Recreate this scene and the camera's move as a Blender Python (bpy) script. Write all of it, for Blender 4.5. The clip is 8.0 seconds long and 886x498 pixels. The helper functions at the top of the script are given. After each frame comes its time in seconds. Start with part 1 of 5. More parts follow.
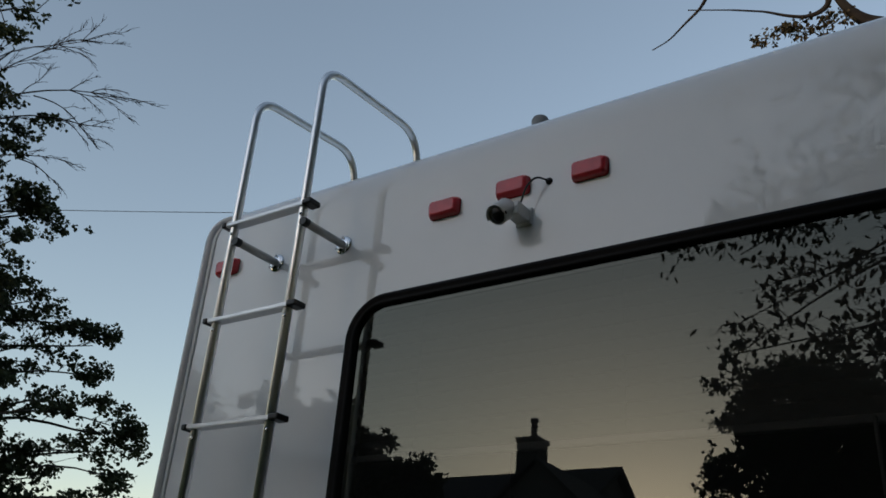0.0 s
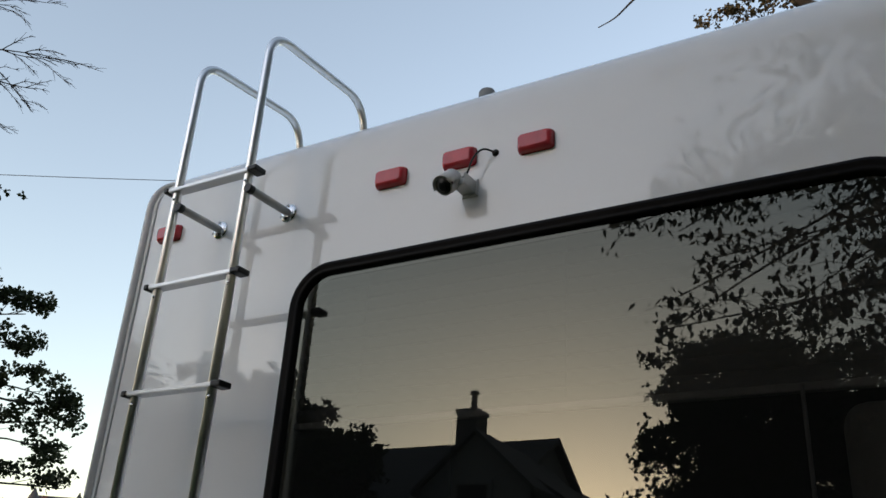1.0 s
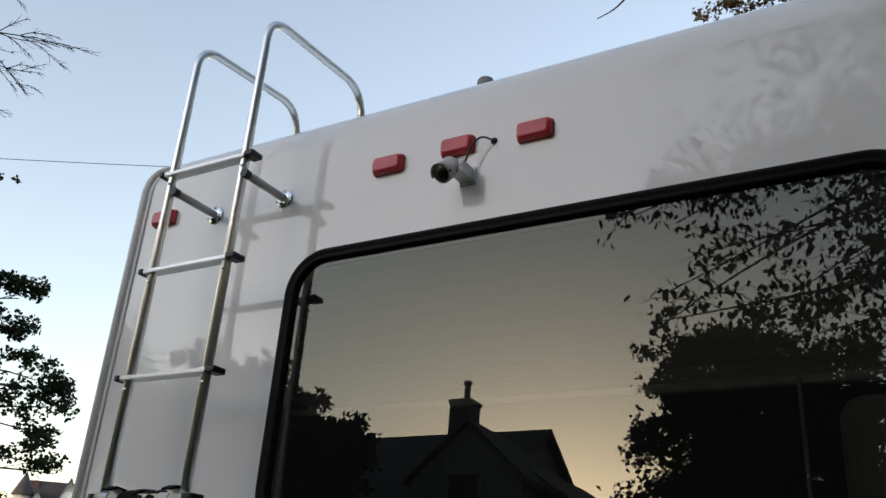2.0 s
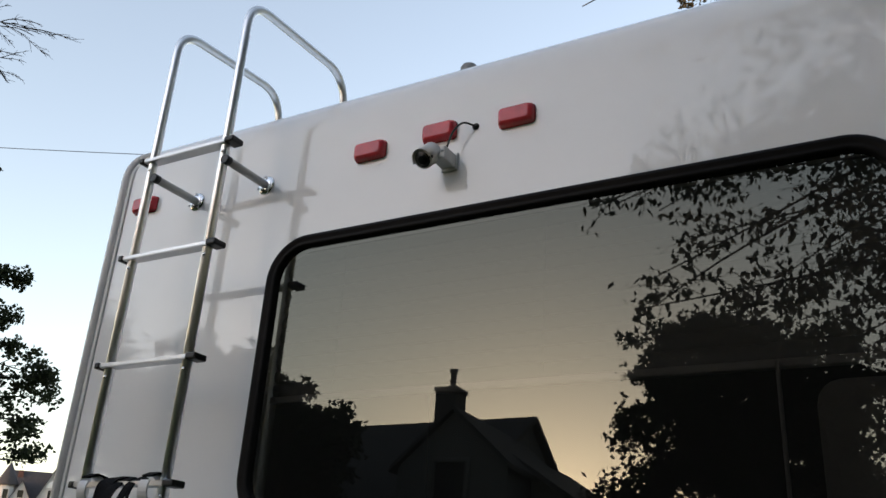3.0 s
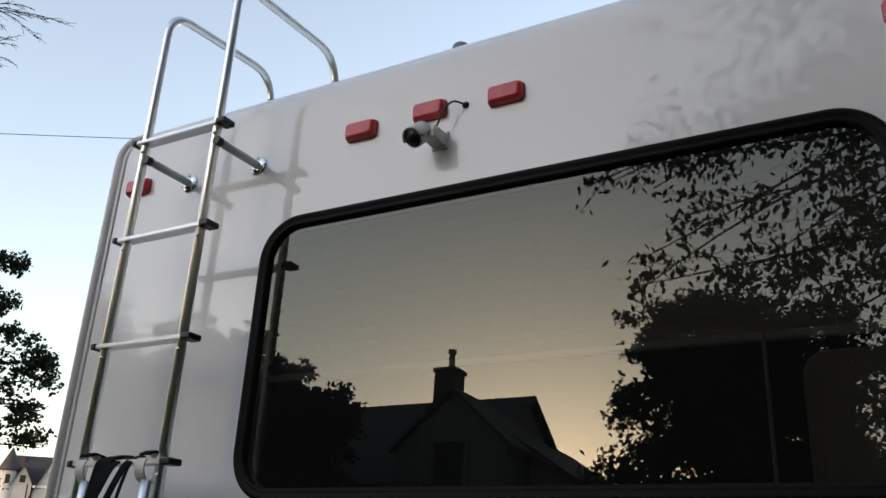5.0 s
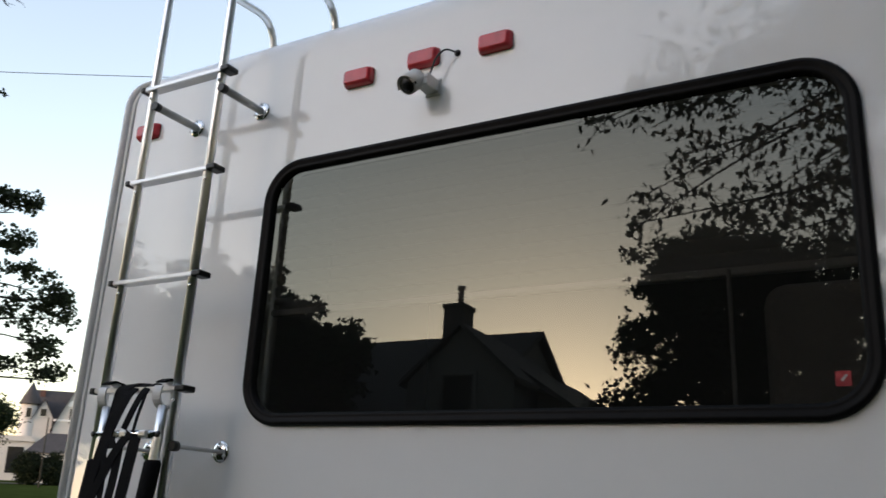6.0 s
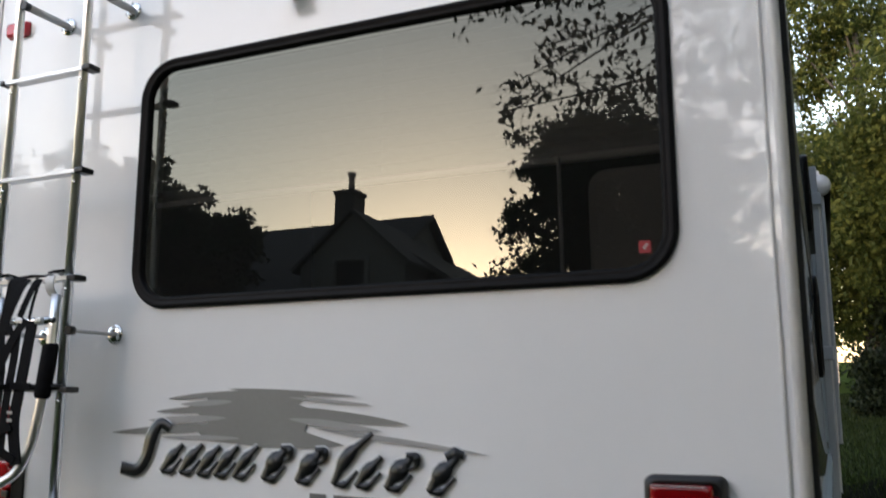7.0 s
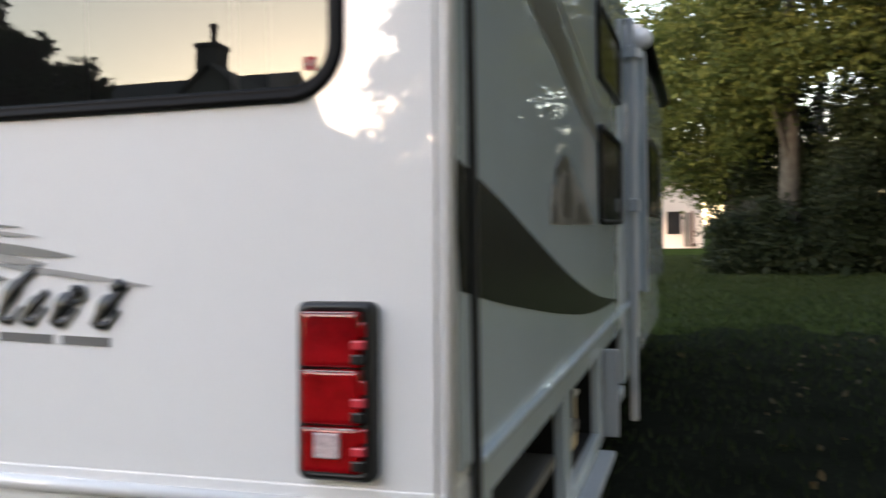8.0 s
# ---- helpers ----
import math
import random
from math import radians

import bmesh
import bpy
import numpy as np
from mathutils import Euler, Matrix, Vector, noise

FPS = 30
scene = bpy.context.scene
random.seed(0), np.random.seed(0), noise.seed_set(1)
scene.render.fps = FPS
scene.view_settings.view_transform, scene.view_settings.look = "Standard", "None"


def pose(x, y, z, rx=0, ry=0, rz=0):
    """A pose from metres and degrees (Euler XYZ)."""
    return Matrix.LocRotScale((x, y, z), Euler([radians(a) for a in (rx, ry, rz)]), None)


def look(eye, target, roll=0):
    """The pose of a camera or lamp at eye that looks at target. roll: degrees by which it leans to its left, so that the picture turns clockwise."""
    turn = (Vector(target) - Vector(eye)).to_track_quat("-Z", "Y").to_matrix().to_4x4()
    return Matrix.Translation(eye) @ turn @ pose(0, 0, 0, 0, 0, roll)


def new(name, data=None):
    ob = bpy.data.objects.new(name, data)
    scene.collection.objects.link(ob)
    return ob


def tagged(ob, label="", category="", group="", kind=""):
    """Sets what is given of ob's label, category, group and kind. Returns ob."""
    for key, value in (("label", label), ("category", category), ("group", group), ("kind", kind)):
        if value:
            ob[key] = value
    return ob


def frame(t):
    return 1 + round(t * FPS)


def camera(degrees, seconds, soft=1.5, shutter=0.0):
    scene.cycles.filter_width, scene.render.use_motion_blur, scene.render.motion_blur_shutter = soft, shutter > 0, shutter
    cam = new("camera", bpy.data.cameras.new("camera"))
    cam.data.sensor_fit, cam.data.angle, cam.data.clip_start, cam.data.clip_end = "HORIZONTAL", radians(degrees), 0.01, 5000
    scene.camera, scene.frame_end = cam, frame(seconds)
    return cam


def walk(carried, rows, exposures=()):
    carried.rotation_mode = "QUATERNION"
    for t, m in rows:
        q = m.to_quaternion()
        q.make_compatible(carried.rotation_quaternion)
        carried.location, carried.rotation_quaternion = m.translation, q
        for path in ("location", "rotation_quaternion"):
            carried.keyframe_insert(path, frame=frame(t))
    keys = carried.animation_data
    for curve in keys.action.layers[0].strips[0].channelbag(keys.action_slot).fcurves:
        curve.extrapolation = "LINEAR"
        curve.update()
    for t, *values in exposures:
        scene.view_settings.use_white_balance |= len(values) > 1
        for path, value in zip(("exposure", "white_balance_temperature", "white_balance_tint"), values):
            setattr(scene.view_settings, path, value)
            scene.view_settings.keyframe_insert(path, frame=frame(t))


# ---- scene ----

# the rear wall leans a little forward at its top: LEAN turns its frame into the world's
LEAN = Matrix.Translation((0, 0, 1.3)) @ pose(0, 0, 0, -2.25) @ Matrix.Translation((0, 0, -1.3))
cam = camera(54.0, 8.0, soft=1.5, shutter=0.35)
ROWS = [
    (0, (1.006, -1.698, 1.562), (-0.072, -0.248, 2.419), 4.48),
    (0.5, (1.004, -1.706, 1.552), (-0.031, -0.202, 2.368), 4.30),
    (1, (1.006, -1.707, 1.548), (0.026, -0.163, 2.358), 3.69),
    (1.5, (1.004, -1.705, 1.547), (0.024, -0.156, 2.347), 4.11),
    (2, (0.995, -1.699, 1.547), (0.022, -0.141, 2.337), 4.30),
    (3.5, (1.005, -1.687, 1.542), (0.062, -0.097, 2.306), 3.58),
    (4, (1.005, -1.689, 1.543), (0.063, -0.103, 2.317), 3.67),
    (5.3, (1.047, -1.694, 1.526), (0.086, -0.093, 2.242), 2.83),
    (5.5, (1.076, -1.715, 1.522), (0.076, -0.127, 2.213), 3.59),
    (5.8, (1.100, -1.737, 1.503), (0.063, -0.138, 2.107), 3.70),
    (6, (1.132, -1.781, 1.495), (0.141, -0.148, 2.086), 3.10),
    (6.5, (1.171, -1.936, 1.476), (0.266, -0.235, 2.014), 3.04),
    (6.7, (1.218, -1.948, 1.469), (0.404, -0.178, 1.923), 3.11),
    (7, (1.313, -1.965, 1.444), (0.515, -0.162, 1.785), -0.15),
    (7.2, (1.405, -1.933, 1.424), (0.630, -0.110, 1.703), 0.33),
    (7.5, (1.547, -1.856, 1.408), (0.758, -0.023, 1.532), 0.91),
    (7.8, (1.648, -1.770, 1.376), (0.927, 0.095, 1.417), 0.31),
    (8, (1.737, -1.670, 1.364), (1.162, 0.245, 1.394), -0.36),
]
BASE = 2.2
EXPOSURES = [
    (0.0, BASE - 1.03, 6050, 13), (0.5, BASE - 0.44, 6350, 15), (1.0, BASE - 0.25, 6400, 16), (2.0, BASE - 0.08, 6500, 17), (3.5, BASE + 0.04, 6530, 18), (5.5, BASE + 0.05, 6530, 18),
    (6.0, BASE + 0.2, 6500, 18), (6.5, BASE + 0.18, 6480, 18), (7.0, BASE + 0.90, 6500, 19), (7.5, BASE + 1.12, 6550, 20), (8.0, BASE + 1.56, 6550, 21),
]
walk(cam, [(t, LEAN @ look(eye, aim, roll)) for t, eye, aim, roll in ROWS], EXPOSURES)

# ---- light: the sun has just gone down behind the viewer ----
SUN_AZ, SUN_EL = radians(-157.5), radians(4.5)
world = bpy.data.worlds.new("dusk_sky")
scene.world = world
world.use_nodes = True
wn = world.node_tree
sky = wn.nodes.new("ShaderNodeTexSky")
sky.sky_type = "NISHITA"
sky.sun_disc = False
sky.sun_elevation, sky.sun_rotation = SUN_EL, SUN_AZ
sky.altitude, sky.air_density, sky.dust_density, sky.ozone_density = 200, 1.0, 0.8, 1.0
back = wn.nodes["Background"]
back.inputs["Strength"].default_value = 0.15
haze = wn.nodes.new("ShaderNodeHueSaturation")
haze.inputs["Saturation"].default_value = 0.74
wn.links.new(sky.outputs[0], haze.inputs["Color"])
wn.links.new(haze.outputs[0], back.inputs[0])

sun = new("sun", bpy.data.lights.new("sun", "SUN"))
sun.data.energy, sun.data.angle, sun.data.color = 0.26, radians(2), (1.0, 0.70, 0.48)
sunward = Vector((math.sin(SUN_AZ) * math.cos(SUN_EL), math.cos(SUN_AZ) * math.cos(SUN_EL), math.sin(SUN_EL)))
sun.rotation_euler = sunward.to_track_quat("Z", "Y").to_euler()
sun.location = sunward * 50


# ---- materials ----
def shade(name, base, rough=0.5, metal=0.0, vary=0.12, scale=6.0, bump=0.0, bump_scale=40.0, ior=1.45, coat=0.0, grain=0.06, rough_vary=0.1, spec=0.5):
    """Principled surface with colour variation at two scales and a fine relief."""
    m = bpy.data.materials.new(name)
    m.use_nodes = True
    t = m.node_tree
    b = t.nodes["Principled BSDF"]
    co = t.nodes.new("ShaderNodeTexCoord")
    big, fine = t.nodes.new("ShaderNodeTexNoise"), t.nodes.new("ShaderNodeTexNoise")
    big.inputs["Scale"].default_value, fine.inputs["Scale"].default_value = scale, scale * 14
    big.inputs["Detail"].default_value = fine.inputs["Detail"].default_value = 4
    for n in (big, fine):
        t.links.new(co.outputs["Object"], n.inputs["Vector"])
    mix = t.nodes.new("ShaderNodeMath")
    mix.operation = "MULTIPLY_ADD"
    t.links.new(fine.outputs["Fac"], mix.inputs[0])
    mix.inputs[1].default_value = grain / max(vary, 1e-3)
    t.links.new(big.outputs["Fac"], mix.inputs[2])
    ramp = t.nodes.new("ShaderNodeMapRange")
    ramp.inputs["From Min"].default_value, ramp.inputs["From Max"].default_value = 0.3, 0.8 + grain / max(vary, 1e-3) * 0.6
    ramp.inputs["To Min"].default_value, ramp.inputs["To Max"].default_value = 1 - vary, 1 + vary
    t.links.new(mix.outputs[0], ramp.inputs[0])
    mul = t.nodes.new("ShaderNodeVectorMath")
    mul.operation = "SCALE"
    mul.inputs[0].default_value = base
    t.links.new(ramp.outputs[0], mul.inputs["Scale"])
    t.links.new(mul.outputs[0], b.inputs["Base Color"])
    rr = t.nodes.new("ShaderNodeMapRange")
    rr.inputs["To Min"].default_value, rr.inputs["To Max"].default_value = rough * (1 - rough_vary), min(1, rough * (1 + rough_vary))
    t.links.new(big.outputs["Fac"], rr.inputs[0])
    t.links.new(rr.outputs[0], b.inputs["Roughness"])
    b.inputs["Metallic"].default_value, b.inputs["IOR"].default_value, b.inputs["Coat Weight"].default_value = metal, ior, coat
    b.inputs["Coat Roughness"].default_value = 0.03
    b.inputs["Specular IOR Level"].default_value = spec
    if bump:
        n = t.nodes.new("ShaderNodeTexNoise")
        n.inputs["Scale"].default_value, n.inputs["Detail"].default_value = bump_scale, 3
        bp = t.nodes.new("ShaderNodeBump")
        bp.inputs["Strength"].default_value, bp.inputs["Distance"].default_value = bump, 0.01
        t.links.new(co.outputs["Object"], n.inputs["Vector"])
        t.links.new(n.outputs["Fac"], bp.inputs["Height"])
        t.links.new(bp.outputs[0], b.inputs["Normal"])
    return m


def leafy(name, base, tip, thin=0.35):
    """Leaves: colour by leaf, some light passing through."""
    m = bpy.data.materials.new(name)
    m.use_nodes = True
    t = m.node_tree
    b = t.nodes["Principled BSDF"]
    geo = t.nodes.new("ShaderNodeNewGeometry")
    mix = t.nodes.new("ShaderNodeMix")
    mix.data_type = "RGBA"
    mix.inputs["A"].default_value, mix.inputs["B"].default_value = (*base, 1), (*tip, 1)
    t.links.new(geo.outputs["Random Per Island"], mix.inputs["Factor"])
    t.links.new(mix.outputs["Result"], b.inputs["Base Color"])
    b.inputs["Roughness"].default_value = 0.6
    b.inputs["Specular IOR Level"].default_value = 0.15
    tr = t.nodes.new("ShaderNodeBsdfTranslucent")
    t.links.new(mix.outputs["Result"], tr.inputs["Color"])
    ms = t.nodes.new("ShaderNodeMixShader")
    ms.inputs[0].default_value = thin
    t.links.new(b.outputs[0], ms.inputs[1])
    t.links.new(tr.outputs[0], ms.inputs[2])
    t.links.new(ms.outputs[0], t.nodes["Material Output"].inputs[0])
    return m


def tinted_glass(name, tint, ior):
    """Dark tinted pane with a mirror-like outer face."""
    m = bpy.data.materials.new(name)
    m.use_nodes = True
    t = m.node_tree
    t.nodes.remove(t.nodes["Principled BSDF"])
    clear, gloss, fr, ms = (t.nodes.new("ShaderNode" + n) for n in ("BsdfTransparent", "BsdfGlossy", "Fresnel", "MixShader"))
    clear.inputs[0].default_value = (*tint, 1)
    gloss.inputs["Roughness"].default_value = 0.0
    gloss.inputs["Color"].default_value = (0.95, 1.0, 0.90, 1)
    fr.inputs["IOR"].default_value = ior
    t.links.new(fr.outputs[0], ms.inputs[0])
    t.links.new(clear.outputs[0], ms.inputs[1])
    t.links.new(gloss.outputs[0], ms.inputs[2])
    # faint diffuse haze put over the whole pane to lift its blacks
    veil, veil_mix = t.nodes.new("ShaderNodeBsdfDiffuse"), t.nodes.new("ShaderNodeMixShader")
    veil.inputs[0].default_value = (0.5, 0.5, 0.48, 1)
    veil_mix.inputs[0].default_value = 0.014
    t.links.new(ms.outputs[0], veil_mix.inputs[1])
    t.links.new(veil.outputs[0], veil_mix.inputs[2])
    t.links.new(veil_mix.outputs[0], t.nodes["Material Output"].inputs[0])
    return m


GELCOAT = shade("white_gelcoat", (0.87, 0.87, 0.865), 0.028, vary=0.03, scale=1.2, bump=0.006, bump_scale=5, ior=1.72, grain=0.01, coat=0.25)
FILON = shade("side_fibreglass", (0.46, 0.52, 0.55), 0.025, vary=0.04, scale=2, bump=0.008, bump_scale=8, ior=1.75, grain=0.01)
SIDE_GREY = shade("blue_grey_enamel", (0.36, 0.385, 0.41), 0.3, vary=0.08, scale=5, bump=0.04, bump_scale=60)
TRIM = shade("white_trim", (0.74, 0.74, 0.74), 0.3, vary=0.06, scale=5, bump=0.05, bump_scale=60)
RUBBER = shade("black_rubber", (0.006, 0.006, 0.0065), 0.45, vary=0.25, scale=12, bump=0.05, bump_scale=90, spec=0.10)
SEAM = shade("dark_sealant", (0.02, 0.02, 0.02), 0.6, vary=0.2, scale=20)
GLASS = tinted_glass("tinted_glass", (0.25, 0.25, 0.25), 1.66)
ALU = shade("polished_aluminium", (0.88, 0.89, 0.90), 0.34, 1.0, vary=0.05, scale=9, bump=0.008, bump_scale=120, rough_vary=0.2)
BRUSHED = shade("brushed_aluminium", (0.62, 0.63, 0.64), 0.36, 1.0, vary=0.1, scale=12, bump=0.06, bump_scale=150)
SATIN = shade("satin_grey_tube", (0.60, 0.60, 0.60), 0.45, 0.1, vary=0.08, scale=12)
CHROME = shade("chrome", (0.85, 0.85, 0.86), 0.07, 1.0, vary=0.04, scale=10)
PLASTIC = shade("black_plastic", (0.012, 0.012, 0.012), 0.38, vary=0.2, scale=20, bump=0.05, bump_scale=120)
RED = shade("red_lens", (0.60, 0.045, 0.060), 0.24, vary=0.18, scale=25, bump=0.08, bump_scale=70, coat=0.4)
RED_DEEP = shade("deep_red_lens", (0.33, 0.004, 0.007), 0.14, vary=0.5, scale=13, bump=0.3, bump_scale=24, coat=0.5)
CLEAR_LENS = shade("clear_reverse_lens", (0.62, 0.50, 0.50), 0.15, vary=0.3, scale=60, bump=0.4, bump_scale=120)
CAM_WHITE = shade("white_camera_paint", (0.70, 0.70, 0.69), 0.3, vary=0.06, scale=30)
DECAL_BLACK = shade("black_vinyl", (0.015, 0.016, 0.018), 0.3, vary=0.15, scale=10)
DECAL_GREY = shade("warm_grey_vinyl", (0.245, 0.245, 0.230), 0.3, vary=0.08, scale=5)
DECAL_PALE = shade("pale_grey_vinyl", (0.36, 0.36, 0.35), 0.3, vary=0.08, scale=5)
DECAL_EDGE = shade("light_grey_vinyl", (0.52, 0.52, 0.51), 0.3, vary=0.06, scale=6)
DECAL_BAR = shade("dark_grey_vinyl", (0.17, 0.17, 0.165), 0.3, vary=0.1, scale=8)
DECAL_DARK = shade("charcoal_vinyl", (0.020, 0.022, 0.021), 0.25, vary=0.15, scale=3)
DECAL_BROWN = shade("brown_grey_vinyl", (0.075, 0.070, 0.060), 0.3, vary=0.5, scale=9)
DECAL_BLUR = shade("mottled_vinyl", (0.20, 0.185, 0.175), 0.3, vary=0.75, scale=7, grain=0.3)
STICKER = shade("red_sticker", (0.32, 0.02, 0.025), 0.45, vary=0.2, scale=60)
SLAT = shade("grey_blind_slat", (0.42, 0.42, 0.41), 0.5, vary=0.04, scale=6)
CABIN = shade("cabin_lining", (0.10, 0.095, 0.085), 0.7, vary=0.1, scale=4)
CABIN_PALE = shade("pale_cabin_panel", (0.50, 0.49, 0.47), 0.6, vary=0.06, scale=4)
FOAM = shade("black_foam", (0.006, 0.006, 0.007), 0.8, spec=0.12, vary=0.3, scale=40, bump=0.3, bump_scale=180)
WEBBING = shade("black_webbing", (0.006, 0.006, 0.007), 0.75, spec=0.12, vary=0.3, scale=60, bump=0.3, bump_scale=300)
BARK = shade("grey_brown_bark", (0.050, 0.050, 0.045), 0.9, spec=0.1, vary=0.4, scale=5, bump=0.8, bump_scale=18)
GRASS = shade("lawn", (0.031, 0.043, 0.012), 0.95, spec=0.0, vary=0.45, scale=0.6, bump=0.6, bump_scale=30, grain=0.3)
DIRT = shade("dark_wheel_rubber", (0.012, 0.012, 0.012), 0.8, spec=0.2, vary=0.2, scale=10)
SIDING = shade("white_siding", (0.50, 0.48, 0.465), 0.7, vary=0.08, scale=1.5)
SHINGLE = shade("dark_shingles", (0.055, 0.05, 0.053), 0.85, vary=0.25, scale=2.5, bump=0.3, bump_scale=20)
BRICK = shade("red_brick", (0.11, 0.055, 0.045), 0.85, vary=0.3, scale=6, bump=0.3, bump_scale=30)
OLD_WALL = shade("grey_house_siding", (0.13, 0.126, 0.122), 0.8, vary=0.12, scale=1.5)
DARK_PANE = shade("dark_house_pane", (0.015, 0.016, 0.018), 0.08, spec=0.2, vary=0.2, scale=2)
ASPHALT = shade("asphalt", (0.06, 0.06, 0.06), 0.9, vary=0.2, scale=2, bump=0.4, bump_scale=60)
LEAF_DARK = leafy("dark_green_leaves", (0.010, 0.018, 0.007), (0.025, 0.038, 0.014))
LEAF_LIGHT = leafy("yellow_green_leaves", (0.024, 0.043, 0.012), (0.094, 0.116, 0.029), 0.45)
LEAF_AUTUMN = leafy("turning_leaves", (0.05, 0.045, 0.022), (0.12, 0.09, 0.05), 0.3)
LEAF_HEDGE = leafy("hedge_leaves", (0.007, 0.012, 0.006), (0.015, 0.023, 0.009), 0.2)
BLADE = leafy("grass_blades", (0.010, 0.020, 0.005), (0.030, 0.042, 0.011), 0.3)
LEAF_OAK = leafy("grey_green_leaves", (0.020, 0.030, 0.014), (0.052, 0.064, 0.032), 0.3)
TWIG = shade("dark_twig_bark", (0.035, 0.031, 0.028), 0.9, spec=0.1, vary=0.3, scale=8)
SHADED_SOIL = shade("shaded_leaf_strewn_soil", (0.0095, 0.0105, 0.0072), 0.95, spec=0.0, vary=0.6, scale=1.6, bump=0.7, bump_scale=26, grain=0.4)
OLD_BRICK = shade("sooty_brick", (0.055, 0.048, 0.046), 0.85, vary=0.3, scale=6, bump=0.3, bump_scale=30)


# ---- building blocks ----
def base_of(ob):
    m = ob.matrix_basis.copy()
    return base_of(ob.parent) @ ob.matrix_parent_inverse @ m if ob.parent else m


def thing(name, at, label, category, group="", kind=""):
    ob = new(name)
    ob.empty_display_size = 0.1
    ob.matrix_basis = Matrix.Translation(at)
    return tagged(ob, label, category, group, kind)


def mesh_of(name, bm, material, smooth=False):
    bmesh.ops.recalc_face_normals(bm, faces=bm.faces)
    for f in bm.faces:
        f.smooth = f.smooth or smooth
    me = bpy.data.meshes.new(name)
    bm.to_mesh(me)
    bm.free()
    me.materials.append(material)
    return me


def part(name, bm, material, parent=None, label="", m=None, smooth=False):
    """One mesh object under a thing or a part; its vertices are given in the world, or in the frame m."""
    if m is not None:
        bm.transform(m)
    ob = new(name, mesh_of(name, bm, material, smooth))
    if parent:
        ob.parent = parent
        ob.matrix_parent_inverse = base_of(parent).inverted()
    return tagged(ob, label)


def box(x0, x1, y0, y1, z0, z1, bevel=0.0, segments=2, bm=None):
    bm = bm or bmesh.new()
    made = bmesh.ops.create_cube(bm, size=1)["verts"]
    for v in made:
        v.co = Vector((x0 + (v.co.x + 0.5) * (x1 - x0), y0 + (v.co.y + 0.5) * (y1 - y0), z0 + (v.co.z + 0.5) * (z1 - z0)))
    if bevel:
        edges = list({e for v in made for e in v.link_edges})
        bmesh.ops.bevel(bm, geom=edges, offset=bevel, segments=segments, affect="EDGES", profile=0.5)
    return bm


def tube(points, radius, sides=10, bm=None, caps=True, flat=1.0):
    """A round bar along points; radius one number or one a point."""
    bm = bm or bmesh.new()
    pts = [Vector(p) for p in points]
    radii = radius if isinstance(radius, (list, tuple)) else [radius] * len(pts)
    rings, side = [], None
    for i, p in enumerate(pts):
        way = (pts[min(i + 1, len(pts) - 1)] - pts[max(i - 1, 0)]).normalized()
        if side is None:
            side = way.orthogonal().normalized()
        side = (side - way * side.dot(way)).normalized()
        up = way.cross(side)
        rings.append([bm.verts.new(p + radii[i] * (math.cos(a) * side + flat * math.sin(a) * up)) for a in (2 * math.pi * k / sides for k in range(sides))])
    for a, b in zip(rings, rings[1:]):
        for k in range(sides):
            bm.faces.new((a[k], a[(k + 1) % sides], b[(k + 1) % sides], b[k])).smooth = True
    if caps:
        bm.faces.new(rings[0][::-1])
        bm.faces.new(rings[-1])
    return bm


def bend(points, radius, steps=6):
    """The line through points with its corners rounded."""
    pts = [Vector(p) for p in points]
    out = [pts[0]]
    for a, b, c in zip(pts, pts[1:], pts[2:]):
        r = min(radius, (a - b).length * 0.48, (c - b).length * 0.48)
        p, q = b + (a - b).normalized() * r, b + (c - b).normalized() * r
        out += [(1 - u) ** 2 * p + 2 * u * (1 - u) * b + u * u * q for u in (k / steps for k in range(steps + 1))]
    return out + [pts[-1]]


def ribbon(points, width, thick, side, bm=None):
    """A flat strap along points, its width along side."""
    bm = bm or bmesh.new()
    pts, side = [Vector(p) for p in points], Vector(side).normalized()
    rings = []
    for i, p in enumerate(pts):
        way = (pts[min(i + 1, len(pts) - 1)] - pts[max(i - 1, 0)]).normalized()
        s = (side - way * side.dot(way)).normalized()
        n = way.cross(s)
        rings.append([bm.verts.new(p + s * width / 2 * a + n * thick / 2 * b) for a, b in ((-1, -1), (1, -1), (1, 1), (-1, 1))])
    for a, b in zip(rings, rings[1:]):
        for k in range(4):
            bm.faces.new((a[k], a[(k + 1) % 4], b[(k + 1) % 4], b[k]))
    bm.faces.new(rings[0][::-1])
    bm.faces.new(rings[-1])
    return bm


def rounded(x0, x1, z0, z1, r, n=8):
    """Outline of a rounded rectangle in x and z."""
    out = []
    for cx, cz, a0 in ((x1 - r, z1 - r, 0), (x0 + r, z1 - r, 90), (x0 + r, z0 + r, 180), (x1 - r, z0 + r, 270)):
        out += [(cx + r * math.cos(radians(a0 + 90 * k / n)), cz + r * math.sin(radians(a0 + 90 * k / n))) for k in range(n + 1)]
    return out


def plate(outline, y0, y1, bm=None):
    """A plate of that outline in x and z, from y0 to y1."""
    bm = bm or bmesh.new()
    a = [bm.verts.new((x, y0, z)) for x, z in outline]
    b = [bm.verts.new((x, y1, z)) for x, z in outline]
    bm.faces.new(a)
    bm.faces.new(b[::-1])
    for k in range(len(a)):
        bm.faces.new((a[k], b[k], b[(k + 1) % len(a)], a[(k + 1) % len(a)]))
    return bm


